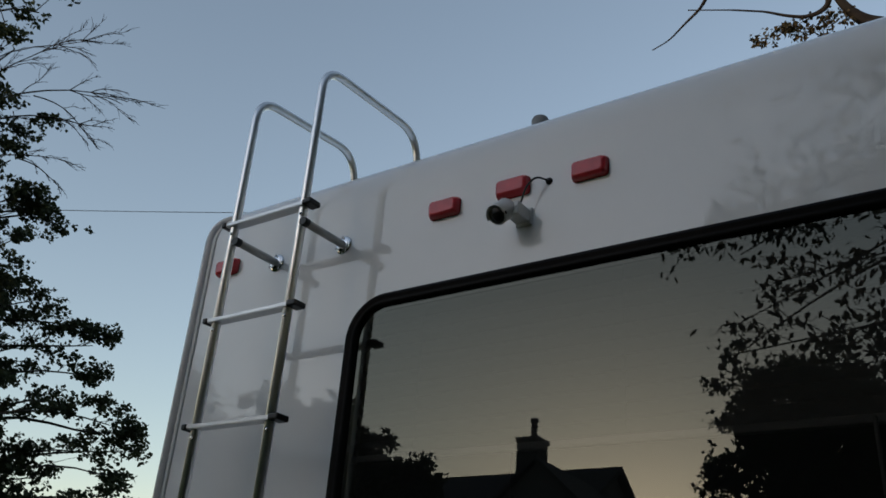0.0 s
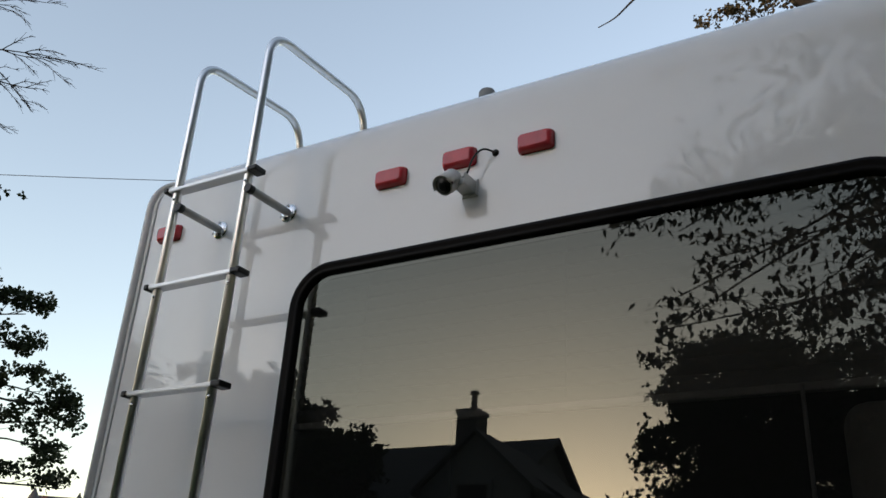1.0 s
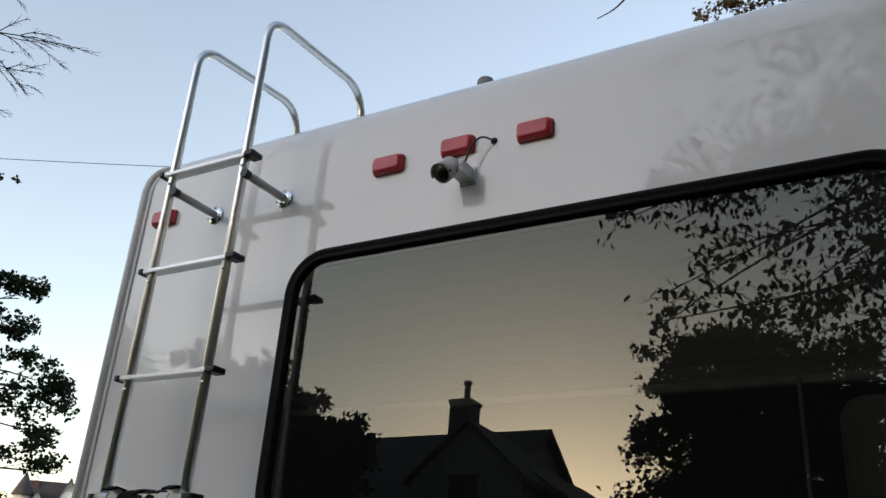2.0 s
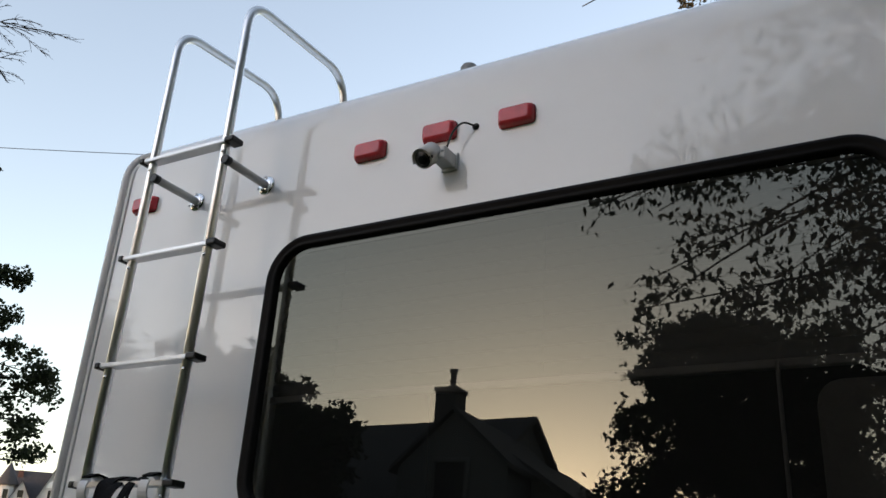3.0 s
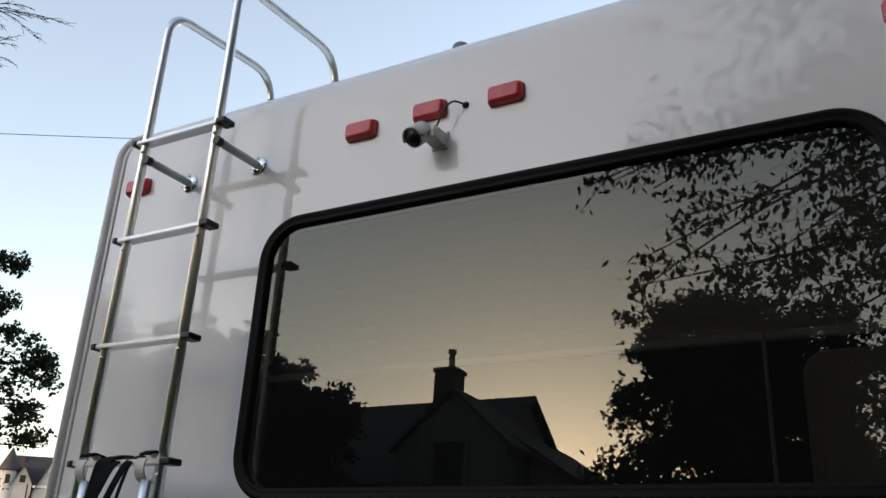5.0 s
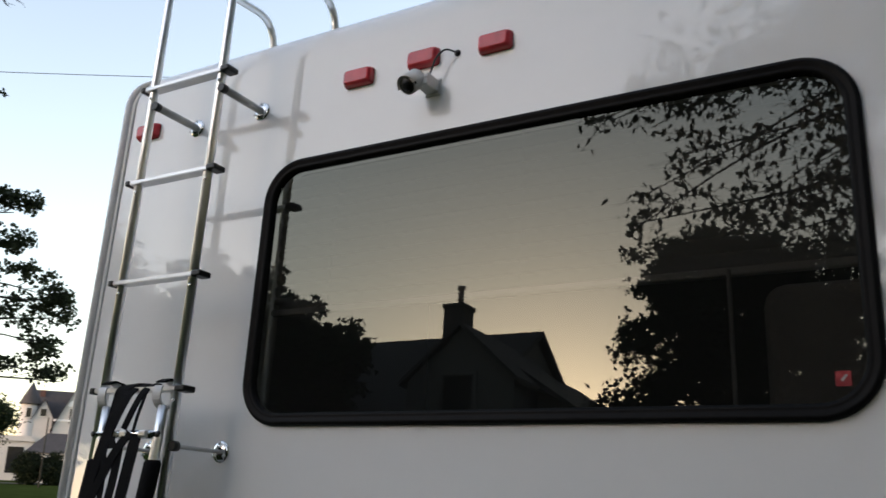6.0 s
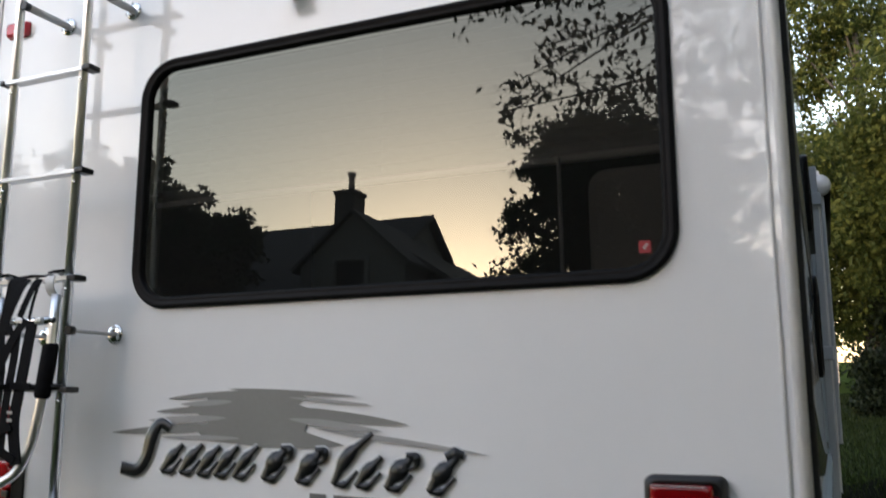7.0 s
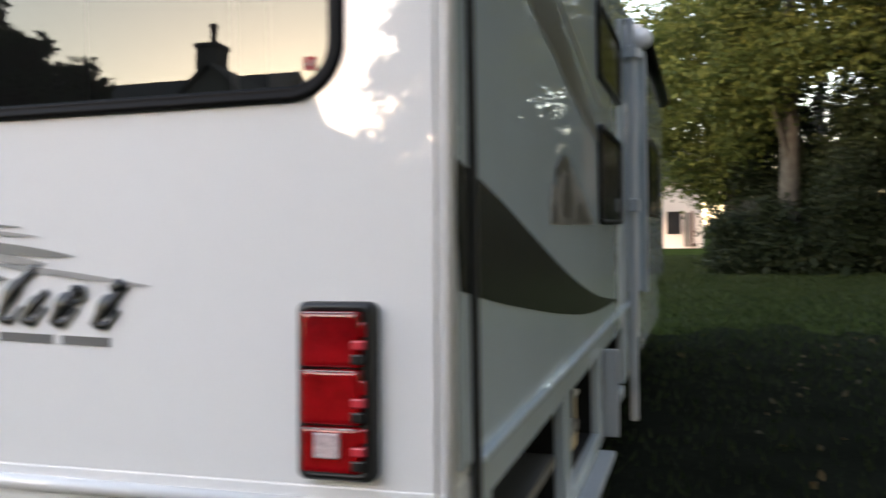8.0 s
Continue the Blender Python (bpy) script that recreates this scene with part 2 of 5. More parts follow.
def prism(outline, place, depth):
    """A plate of any outline (u, v), set by place(u, v, d)."""
    bm = bmesh.new()
    a = [bm.verts.new(place(u, v, 0)) for u, v in outline]
    b = [bm.verts.new(place(u, v, depth)) for u, v in outline]
    bm.faces.new(a)
    bm.faces.new(b[::-1])
    for k in range(len(a)):
        bm.faces.new((a[k], b[k], b[(k + 1) % len(a)], a[(k + 1) % len(a)]))
    return bm


def loft(loops, closed=True):
    """Skin between loops of equal length."""
    bm = bmesh.new()
    rings = [[bm.verts.new(p) for p in loop] for loop in loops]
    for a, b in zip(rings, rings[1:]):
        for k in range(len(a) - (0 if closed else 1)):
            bm.faces.new((a[k], a[(k + 1) % len(a)], b[(k + 1) % len(a)], b[k])).smooth = True
    return bm


def dome(centre, axis, r, height, rings=5, sides=16, bm=None):
    """A shallow round cap standing on centre along axis."""
    bm = bm or bmesh.new()
    turn = Vector(axis).to_track_quat("Z", "Y").to_matrix()
    loops = []
    for i in range(rings + 1):
        a = math.pi / 2 * i / rings
        loops.append([bm.verts.new(Vector(centre) + turn @ Vector((r * math.cos(a) * math.cos(w), r * math.cos(a) * math.sin(w), height * math.sin(a)))) for w in (2 * math.pi * k / sides for k in range(sides))])
    for a, b in zip(loops, loops[1:]):
        for k in range(sides):
            bm.faces.new((a[k], a[(k + 1) % sides], b[(k + 1) % sides], b[k])).smooth = True
    bm.faces.new(loops[0][::-1])
    bmesh.ops.remove_doubles(bm, verts=loops[-1], dist=1e-5)
    return bm


# ---- ground ----
ground = bmesh.new()
bmesh.ops.create_grid(ground, x_segments=140, y_segments=140, size=700)


def rise(x):
    """The lawn rises gently to the west."""
    return 0.012 * max(0.0, min(-x - 30.0, 120.0))


for v in ground.verts:
    v.co.z = rise(v.co.x)
tagged(part("ground", ground, GRASS), "mown green lawn reaching to the horizon", "ground", kind="structure")
road = bmesh.new()
rows = []
for k in range(-8, 9):
    p = Vector((-70.8 + 6.1 * k, 52.4 + 7.9 * k, 0))
    rows.append([road.verts.new((p.x - 0.79 * w, p.y + 0.61 * w, rise(p.x - 0.79 * w) + 0.06)) for w in (0.0, 3.2)])
for p, q in zip(rows, rows[1:]):
    road.faces.new((p[0], q[0], q[1], p[1]))
tagged(part("road", road, ASPHALT), "narrow grey asphalt road across the lawn", "road", kind="structure")

# bare soil whose near-black colour also holds the shade beside the motorhome
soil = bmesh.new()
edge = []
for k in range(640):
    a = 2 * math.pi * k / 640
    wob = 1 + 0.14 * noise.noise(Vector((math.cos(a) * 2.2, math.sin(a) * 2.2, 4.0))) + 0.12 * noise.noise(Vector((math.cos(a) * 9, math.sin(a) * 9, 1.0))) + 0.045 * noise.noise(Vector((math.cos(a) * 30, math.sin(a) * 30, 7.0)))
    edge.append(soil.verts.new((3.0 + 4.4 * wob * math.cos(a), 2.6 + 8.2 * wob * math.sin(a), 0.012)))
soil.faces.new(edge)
tagged(part("shaded_soil_patch", soil, SHADED_SOIL), "bare soil with fallen leaves beside the motorhome, shade in its near-black colour", "ground", kind="structure")

# ---- the motorhome ----
W, TOP, LOW, LONG, ROUND = 1.245, 2.955, 0.55, 7.9, 0.15
HOLE = rounded(-0.536, 0.998, 1.730, 2.441, 0.085, 8)
rv = thing("motorhome", (0, 3.2, 0), "white motorhome with a dark rear window and a ladder", "motorhome")


def body_shell():
    """Rounded box whose back is pierced by the window."""
    bm = box(-W, W, 0, LONG, 0.90, TOP)
    edges = [e for e in bm.edges if all(v.co.z > TOP - 0.01 for v in e.verts)]
    bmesh.ops.bevel(bm, geom=edges, offset=ROUND, segments=28, affect="EDGES", profile=0.5)
    for f in bm.faces:
        f.smooth = True
    back = min((f for f in bm.faces if f.normal.y < -0.999 and f.calc_area() > 2), key=lambda f: -f.calc_area())
    rim = list(back.edges)
    bmesh.ops.delete(bm, geom=[back], context="FACES_ONLY")
    ring = [bm.verts.new((x, 0, z)) for x, z in HOLE]
    loop = [bm.edges.new((ring[k], ring[(k + 1) % len(ring)])) for k in range(len(ring))]
    bmesh.ops.triangle_fill(bm, use_beauty=True, use_dissolve=False, edges=rim + loop)
    deep = [bm.verts.new((v.co.x, 0.045, v.co.z)) for v in ring]
    for k in range(len(ring)):
        bm.faces.new((ring[k], ring[(k + 1) % len(ring)], deep[(k + 1) % len(ring)], deep[k]))
    for e in bm.edges:
        e.smooth = e.calc_face_angle(0.0) < 0.5
    # the side and the front stand upright, the back leans
    for v in bm.verts:
        v.co = LEAN @ v.co if v.co.y < 0.5 else Vector((v.co.x, v.co.y, v.co.z))
    return bm


shell = part("body", body_shell(), GELCOAT, rv)
shell.modifiers.new("even", "WEIGHTED_NORMAL").keep_sharp = True

# corner trims: two rounded beads up each back corner and over its top
for side in (-1, 1):
    for off, r in ((0.0, 0.013), (0.030, 0.004)):
        x = side * (1.25 - off)
        line = bend([(x, -0.002, LOW), (x, -0.002, 2.90 - 0.6 * off), (side * 1.07, 0.13, 2.905)], 0.12, 8)
        part("corner_trim", tube(line, r, 10), TRIM, rv, "white ribbed corner moulding", m=LEAN, smooth=True)
part("lower_moulding", tube(bend([(-1.2, -0.004, 0.862), (1.2, -0.004, 0.855)], 0.01), 0.018, 10), GELCOAT, rv, m=LEAN)

# ---- rear window ----
FRAME = ((0.006, 0.0, 0.125), (-0.009, 0.001, 0.124), (-0.015, 0.006, 0.119), (-0.016, 0.013, 0.112), (-0.011, 0.019, 0.106), (-0.012, 0.025, 0.100), (-0.012, 0.031, 0.094), (-0.007, 0.035, 0.090), (0.010, 0.036, 0.089))
win = part("rear_window", loft([[(x, y, z) for x, z in rounded(-0.562 + d, 1.024 - d, 1.703 + d, 2.467 - d, r, 12)] for y, d, r in FRAME]), RUBBER, rv, "wide tinted rear window in a thick black rubber frame", m=LEAN)


def bowed_pane():
    """The pane bows out slightly from side to side."""
    bm, n = bmesh.new(), 60
    x0, x1, z0, z1 = -0.534, 0.996, 1.732, 2.439
    cols = []
    for i in range(n + 1):
        x = x0 + (x1 - x0) * i / n
        y = 0.001 + (x - 0.195) ** 2 / (2 * 300.0)
        cols.append((bm.verts.new((x, y, z0)), bm.verts.new((x, y, z1))))
    for a, b in zip(cols, cols[1:]):
        bm.faces.new((a[0], b[0], b[1], a[1])).smooth = True
    return bm


pane = part("pane", bowed_pane(), GLASS, win, "dark mirror-like tinted glass", m=LEAN)
pane.visible_shadow = False
part("window_sticker", plate(rounded(0.931, 0.959, 1.770, 1.799, 0.002, 2), 0.0035, -0.0005), STICKER, win, "small square red sticker", m=LEAN)
part("sticker_mark", plate([(0.940, 1.782), (0.944, 1.778), (0.953, 1.791), (0.950, 1.793)], -0.0006, -0.0012), DECAL_PALE, win, "pale slanting bar", m=LEAN)


blind = thing("window_blind", LEAN @ Vector((0.2, 0.08, 2.05)), "half-lowered grey slatted blind behind the rear window", "blind")
for k in range(12):
    z = 2.064 + 0.0375 * k
    arc = [(0.010 * math.cos(radians(a)) - 0.010, 0.0192 * math.sin(radians(a))) for a in range(-80, 81, 20)]
    slat = loft([[(x, 0.078 - u * 1.6, z + v) for u, v in arc] for x in (-0.56, 1.03)], closed=False)
    part("slat", slat, SLAT, blind, m=LEAN, smooth=True)
part("bottom_rail", box(-0.55, 1.02, 0.058, 0.082, 2.022, 2.040, 0.004), GELCOAT, blind, "white bottom rail", m=LEAN)
for x in (-0.35, 0.235, 0.82):
    part("cord", tube([(x, 0.062, 2.05), (x, 0.062, 2.49)], 0.0012, 5), SLAT, blind, m=LEAN)
part("head_rail", box(-0.57, 1.04, 0.05, 0.10, 2.49, 2.53, 0.004), SLAT, blind, m=LEAN)
cab = thing("cabin_cupboard", (0.9, 0.4, 0.6), "pale cupboard inside, beside the rear window", "cupboard")
part("cupboard_side", box(0.79, 1.20, 0.09, 0.50, 0.60, 2.00, 0.05, 4), CABIN_PALE, cab)
part("cupboard_post", box(0.730, 0.737, 0.07, 0.085, 0.60, 2.03, 0.002), SATIN, cab)
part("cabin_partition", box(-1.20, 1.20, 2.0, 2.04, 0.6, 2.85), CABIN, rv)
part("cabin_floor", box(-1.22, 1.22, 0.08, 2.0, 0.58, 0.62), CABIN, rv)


# ---- clearance lights ----
def clearance_light(x, z):
    c = thing("clearance_light", LEAN @ Vector((x, 0, z)), "small red oblong clearance light on the white back", "marker light", "red clearance lights")
    loops = [[(x + u, y, z + v) for u, v in rounded(-w, w, -h, h, r, 4)] for y, w, h, r in ((0.0, 0.048, 0.0255, 0.009), (-0.012, 0.0475, 0.025, 0.009), (-0.021, 0.0435, 0.0215, 0.010), (-0.024, 0.037, 0.0165, 0.009))]
    bm = loft(loops)
    bm.verts.ensure_lookup_table()
    bm.faces.new(bm.verts[-20:])
    part("lens", bm, RED, c, m=LEAN)
    part("base", plate(rounded(x - 0.0495, x + 0.0495, z - 0.027, z + 0.027, 0.010, 4), 0.0, -0.003), RED_DEEP, c, m=LEAN)


for lx, lz in ((-0.257, 2.686), (-0.040, 2.694), (0.181, 2.690), (-1.122, 2.679), (1.075, 2.662)):
    clearance_light(lx, lz)


# ---- tail lights ----
def tail_light(x0, x1):
    t = thing("tail_light", LEAN @ Vector(((x0 + x1) / 2, 0, 0.92)), "upright triple red tail light in a black housing", "tail light", "tail lights")
    loops = [[(x, y, z) for x, z in rounded(x0 + d, x1 - d, 0.918 + d, 1.284 - d, 0.020, 5)] for y, d in ((0.0, 0), (-0.024, 0.0), (-0.034, 0.008), (-0.034, 0.016), (-0.020, 0.018))]
    bm = loft(loops)
    bm.verts.ensure_lookup_table()
    bm.faces.new(bm.verts[-24:])
    body = part("housing", bm, PLASTIC, t, m=LEAN)
    for k, (z0, z1) in enumerate(((0.936, 1.029), (1.034, 1.146), (1.151, 1.265))):
        a, b = x0 + 0.014, x1 - 0.028
        loops = [[(x, y, z) for x, z in rounded(a + d, b - d, z0 + d, z1 - d, 0.006, 3)] for y, d in ((-0.018, 0.0), (-0.036, 0.0), (-0.041, 0.004), (-0.039, 0.016))]
        bm = loft(loops)
        bm.verts.ensure_lookup_table()
        bm.faces.new(bm.verts[-16:])
        lens = part("lens", bm, RED_DEEP, t, m=LEAN)
        part("lens_bar", box(a + 0.003, b - 0.012, -0.0435, -0.036, z1 - 0.0030, z1 - 0.0012), CLEAR_LENS, lens, m=LEAN)
        part("lens_prism", box(b - 0.018, b + 0.012, -0.0435, -0.022, z0 + 0.036, z0 + 0.056, 0.004), RED, lens, m=LEAN)
        part("lens_prism", box(b - 0.004, b + 0.013, -0.037, -0.022, z0 + 0.062, z0 + 0.092, 0.004), RED_DEEP, lens, m=LEAN)
        part("notch", box(b - 0.020, b + 0.008, -0.0425, -0.030, z0 + 0.006, z0 + 0.028, 0.004), PLASTIC, lens, m=LEAN)
        if k == 0:
            part("reverse_window", box(a + 0.030, a + 0.086, -0.044, -0.036, z0 + 0.030, z0 + 0.082, 0.003), CLEAR_LENS, lens, "clear square reversing lens", m=LEAN)


tail_light(0.926, 1.098)
tail_light(-1.115, -0.943)

# ---- vinyl graphic on the back: brushed streaks, slanting black strokes and short bars ----
graphic = thing("brand_graphic", LEAN @ Vector((-0.05, 0, 1.19)), "grey brushed vinyl graphic with slanted black strokes", "graphic")


def streak(x0, x1, z0, z1, h, y):
    """A brush streak that thins out to both ends."""
    n = 14
    top = [(x0 + (x1 - x0) * k / n, z0 + (z1 - z0) * k / n + h * math.sin(math.pi * k / n) ** 0.7 * 0.5) for k in range(n + 1)]
    low = [(x0 + (x1 - x0) * k / n, z0 + (z1 - z0) * k / n - h * math.sin(math.pi * k / n) ** 0.7 * 0.5) for k in range(n, -1, -1)]
    return plate(top + low[1:-1], -0.0005 + y, y - 0.0025)


STREAKS = (
    (-0.405, -0.12, 1.448, 1.466, 0.016, 0), (-0.445, -0.12, 1.412, 1.424, 0.020, 0), (-0.605, -0.12, 1.352, 1.378, 0.024, 0), (-0.20, 0.205, 1.474, 1.452, 0.013, 0), (-0.10, 0.352, 1.426, 1.382, 0.028, 0),
    (-0.36, -0.18, 1.432, 1.440, 0.016, 1), (-0.47, -0.20, 1.388, 1.396, 0.020, 1), (-0.42, -0.15, 1.342, 1.342, 0.014, 1), (0.0, 0.25, 1.450, 1.430, 0.010, 1), (0.0, 0.28, 1.395, 1.365, 0.020, 1), (0.08, 0.56, 1.372, 1.314, 0.014, 1),
)
for k, (a, b, c, d, h, pale) in enumerate(STREAKS):
    part("brush_streak", streak(a, b, c, d, h, -0.0006 - 0.0003 * k), DECAL_PALE if pale else DECAL_GREY, graphic, m=LEAN)
blot = [(-0.265, 1.335), (-0.30, 1.362), (-0.262, 1.385), (-0.30, 1.408), (-0.335, 1.426), (-0.27, 1.440), (-0.255, 1.464), (-0.12, 1.472), (0.01, 1.468), (0.055, 1.450), (0.03, 1.432), (0.09, 1.412), (0.135, 1.398), (0.06, 1.384), (0.05, 1.362), (0.17, 1.330), (0.10, 1.318), (-0.10, 1.322)]
part("brush_blot", plate(blot, -0.0005, -0.0042), DECAL_GREY, graphic, m=LEAN)


def base_line(x):
    return 1.252 - 0.030 * (x + 0.5)


def sweep_stroke(knots, widths, y, material, name):
    """A flat pen stroke of changing width through knots in x and z."""
    line = bend([(x, 0.0, z) for x, z in knots], 0.05, 6)
    n, top, low = len(line) - 1, [], []
    for i, p in enumerate(line):
        way = (line[min(i + 1, n)] - line[max(i - 1, 0)]).normalized()
        f = i / n * (len(widths) - 1)
        k = min(int(f), len(widths) - 2)
        w = (widths[k] * (1 - f + k) + widths[k + 1] * (f - k)) / 2
        top.append((p.x - way.z * w, p.z + way.x * w))
        low.append((p.x + way.z * w, p.z - way.x * w))
    loops = [[(x, yy, z) for x, z in side] for side, yy in ((top, y + 0.002), (top, y), (low, y), (low, y + 0.002))]
    part(name, loft(loops, closed=False), material, graphic, m=LEAN)


# each dark stroke lies on a slightly larger pale one, which shows as its edge
STROKES = [([(-0.560, 1.256), (-0.500, 1.246), (-0.468, 1.285), (-0.455, 1.345), (-0.425, 1.386), (-0.390, 1.366)], (0.026, 0.030, 0.030, 0.034, 0.026, 0.022))]
for sx, sh, sw in ((-0.395, 0.075, 0.026), (-0.330, 0.078, 0.027), (-0.270, 0.076, 0.027), (-0.212, 0.078, 0.028), (-0.150, 0.082, 0.026), (-0.055, 0.084, 0.038), (0.050, 0.084, 0.038), (0.160, 0.128, 0.030), (0.225, 0.074, 0.026), (0.310, 0.084, 0.038), (0.425, 0.084, 0.036)):
    zb = base_line(sx)
    STROKES.append(([(sx - 0.020, zb), (sx + 0.016, zb + sh * 0.55), (sx + 0.058 * sh / 0.08, zb + sh)], (0.012, sw, sw, 0.010)))
    STROKES.append(([(sx - 0.016, zb + 0.004), (sx + 0.012, zb - 0.002), (sx + 0.050, zb + 0.036)], (0.010, 0.016, 0.006)))
for sx in (-0.055, 0.050, 0.310):
    zb = base_line(sx)
    STROKES.append(([(sx + 0.022, zb + 0.040), (sx + 0.066, zb + 0.056), (sx + 0.066, zb + 0.082), (sx + 0.036, zb + 0.082)], (0.006, 0.014, 0.018, 0.010)))
STROKES.append(([(0.452, 1.307), (0.475, 1.318), (0.500, 1.312)], (0.016, 0.026, 0.014)))
for knots, widths in STROKES:
    widths = [w * 1.2 for w in widths]
    sweep_stroke(knots, [w + 0.008 for w in widths], -0.0052, DECAL_EDGE, "stroke_edge")
    sweep_stroke(knots, widths, -0.0072, DECAL_BLACK, "brush_stroke")
for a, b in ((0.069, 0.117), (0.140, 0.294), (0.318, 0.448)):
    za = 1.2085 - 0.030 * (a - 0.069)
    zb = 1.2085 - 0.030 * (b - 0.069)
    part("short_bar", plate([(a, za), (a + 0.002, za - 0.020), (b, zb - 0.021), (b, zb)], -0.0005, -0.003), DECAL_BAR, graphic, "grey plain bar", m=LEAN)

# ---- ladder ----
ladder = thing("roof_ladder", LEAN @ Vector((-0.79, -0.17, 0.85)), "polished aluminium ladder bolted to the white back", "ladder")
RAIL_Y, RAILS, RUNGS = -0.165, (-0.925, -0.640), [2.712 - 0.3098 * k for k in range(7)]
for x in RAILS:
    line = bend([(x, RAIL_Y, 0.84), (x, RAIL_Y, 3.205 if x > -0.7 else 3.185), (x, 0.300, 3.228), (x, 0.372, 2.92)], 0.085, 8)
    part("rail", tube(line, 0.0135, 14), ALU, ladder, m=LEAN, smooth=True)
for z in RUNGS:
    rung = plate([(-0.952, -0.150), (-0.952, -0.186), (-0.602, -0.186), (-0.602, -0.150)], -0.006, 0.006)
    bmesh.ops.bevel(rung, geom=list(rung.edges), offset=0.002, segments=2, affect="EDGES")
    part("rung", rung, BRUSHED, ladder, m=LEAN @ Matrix(((1, 0, 0, 0), (0, 0, 1, 0), (0, 1, 0, z), (0, 0, 0, 1))))
    for x, far in ((-0.955, -0.957), (-0.624, -0.604)):
        part("rung_cap", box(min(x, far) - 0.002, max(x, far) + 0.012, -0.191, -0.146, z - 0.009, z + 0.008, 0.004), PLASTIC, ladder, "black plastic rung end", m=LEAN)
    for x in RAILS:
        part("bolt", dome((x + 0.004, RAIL_Y - 0.0125, z - 0.03), (0, -1, 0), 0.0055, 0.004, 3, 8), CHROME, ladder, m=LEAN)
for x, z in ((-0.622, 2.655), (-0.897, 2.652), (-0.618, 1.636), (-0.897, 1.636)):
    arm = part("stand_off", tube([(x, -0.172, z), (x, 0.0, z)], 0.0120 if z > 2 else 0.0058, 14), SATIN, ladder, m=LEAN, smooth=True)
    part("plug", tube([(x, -0.180, z), (x, -0.160, z)], 0.0135, 12), PLASTIC, arm, "black plastic plug", m=LEAN)
    part("flange", dome((x, -0.001, z), (0, -1, 0), 0.030, 0.009, 6, 20), CHROME, arm, "shiny chrome flange", m=LEAN)
    for a in (90, 210, 330):
        part("screw", dome((x + 0.023 * math.cos(radians(a)), -0.010, z + 0.023 * math.sin(radians(a))), (0, -1, 0), 0.005, 0.004, 3, 8), BRUSHED, arm, m=LEAN)

# ---- folded bicycle carrier on the ladder ----
RACK = LEAN @ Matrix.Translation((-0.925, 0.04, 1.789)) @ Matrix.Diagonal((1.08, 1.0, 1.035, 1)) @ Matrix.Translation((0.884, 0, -1.790))
rack = thing("bike_carrier", RACK @ Vector((-0.75, -0.23, 1.79)), "folded bike carrier with black pads and straps on the ladder", "bike carrier")
for x in (-0.838, -0.640):
    hook = [(x, -0.222 + 0.031 * math.cos(radians(a)), 1.768 + 0.034 * math.sin(radians(a))) for a in range(-215, 96, 15)]
    part("hook", ribbon(hook, 0.028, 0.004, (1, 0, 0)), SATIN, rack, "grey metal hook band", m=RACK)
    part("hook_pad", ribbon([(x, -0.245, 1.797), (x, -0.225, 1.806), (x, -0.195, 1.802), (x, -0.186, 1.785)], 0.032, 0.005, (1, 0, 0)), WEBBING, rack, "black rubber pad", m=RACK)
ARMS = ((bend([(-0.832, -0.232, 1.740), (-0.836, -0.234, 1.60), (-0.852, -0.236, 1.46), (-0.872, -0.238, 1.33), (-0.890, -0.25, 1.25), (-0.86, -0.262, 1.225), (-0.80, -0.266, 1.228)], 0.05, 5), -0.840, -0.855),
        (bend([(-0.633, -0.232, 1.740), (-0.637, -0.234, 1.60), (-0.653, -0.236, 1.46), (-0.678, -0.238, 1.33), (-0.712, -0.25, 1.262), (-0.76, -0.262, 1.238), (-0.80, -0.266, 1.228)], 0.05, 5), -0.638, -0.653))
for line, xa, xb in ARMS:
    rod = part("carrier_arm", tube(line, 0.0125, 12), ALU, rack, m=RACK, smooth=True)
    part("foam_pad", tube([(xa, -0.2345, 1.606), (xa, -0.2345, 1.598), (xb, -0.236, 1.470), (xb - 0.001, -0.236, 1.462)], [0.017, 0.021, 0.021, 0.017], 14), FOAM, rod, "black foam sleeve", m=RACK, smooth=True)
part("cross_tube", tube([(-0.842, -0.236, 1.668), (-0.628, -0.236, 1.668)], 0.0115, 12), CHROME, rack, m=RACK, smooth=True)
part("cross_tube", tube([(-0.885, -0.225, 1.492), (-0.600, -0.225, 1.492)], 0.008, 12), PLASTIC, rack, m=RACK, smooth=True)
for x in (-0.852, -0.622):
    part("bolt", dome((x, -0.246, 1.668), (0, -1, 0), 0.008, 0.006, 3, 10), PLASTIC, rack, m=RACK)
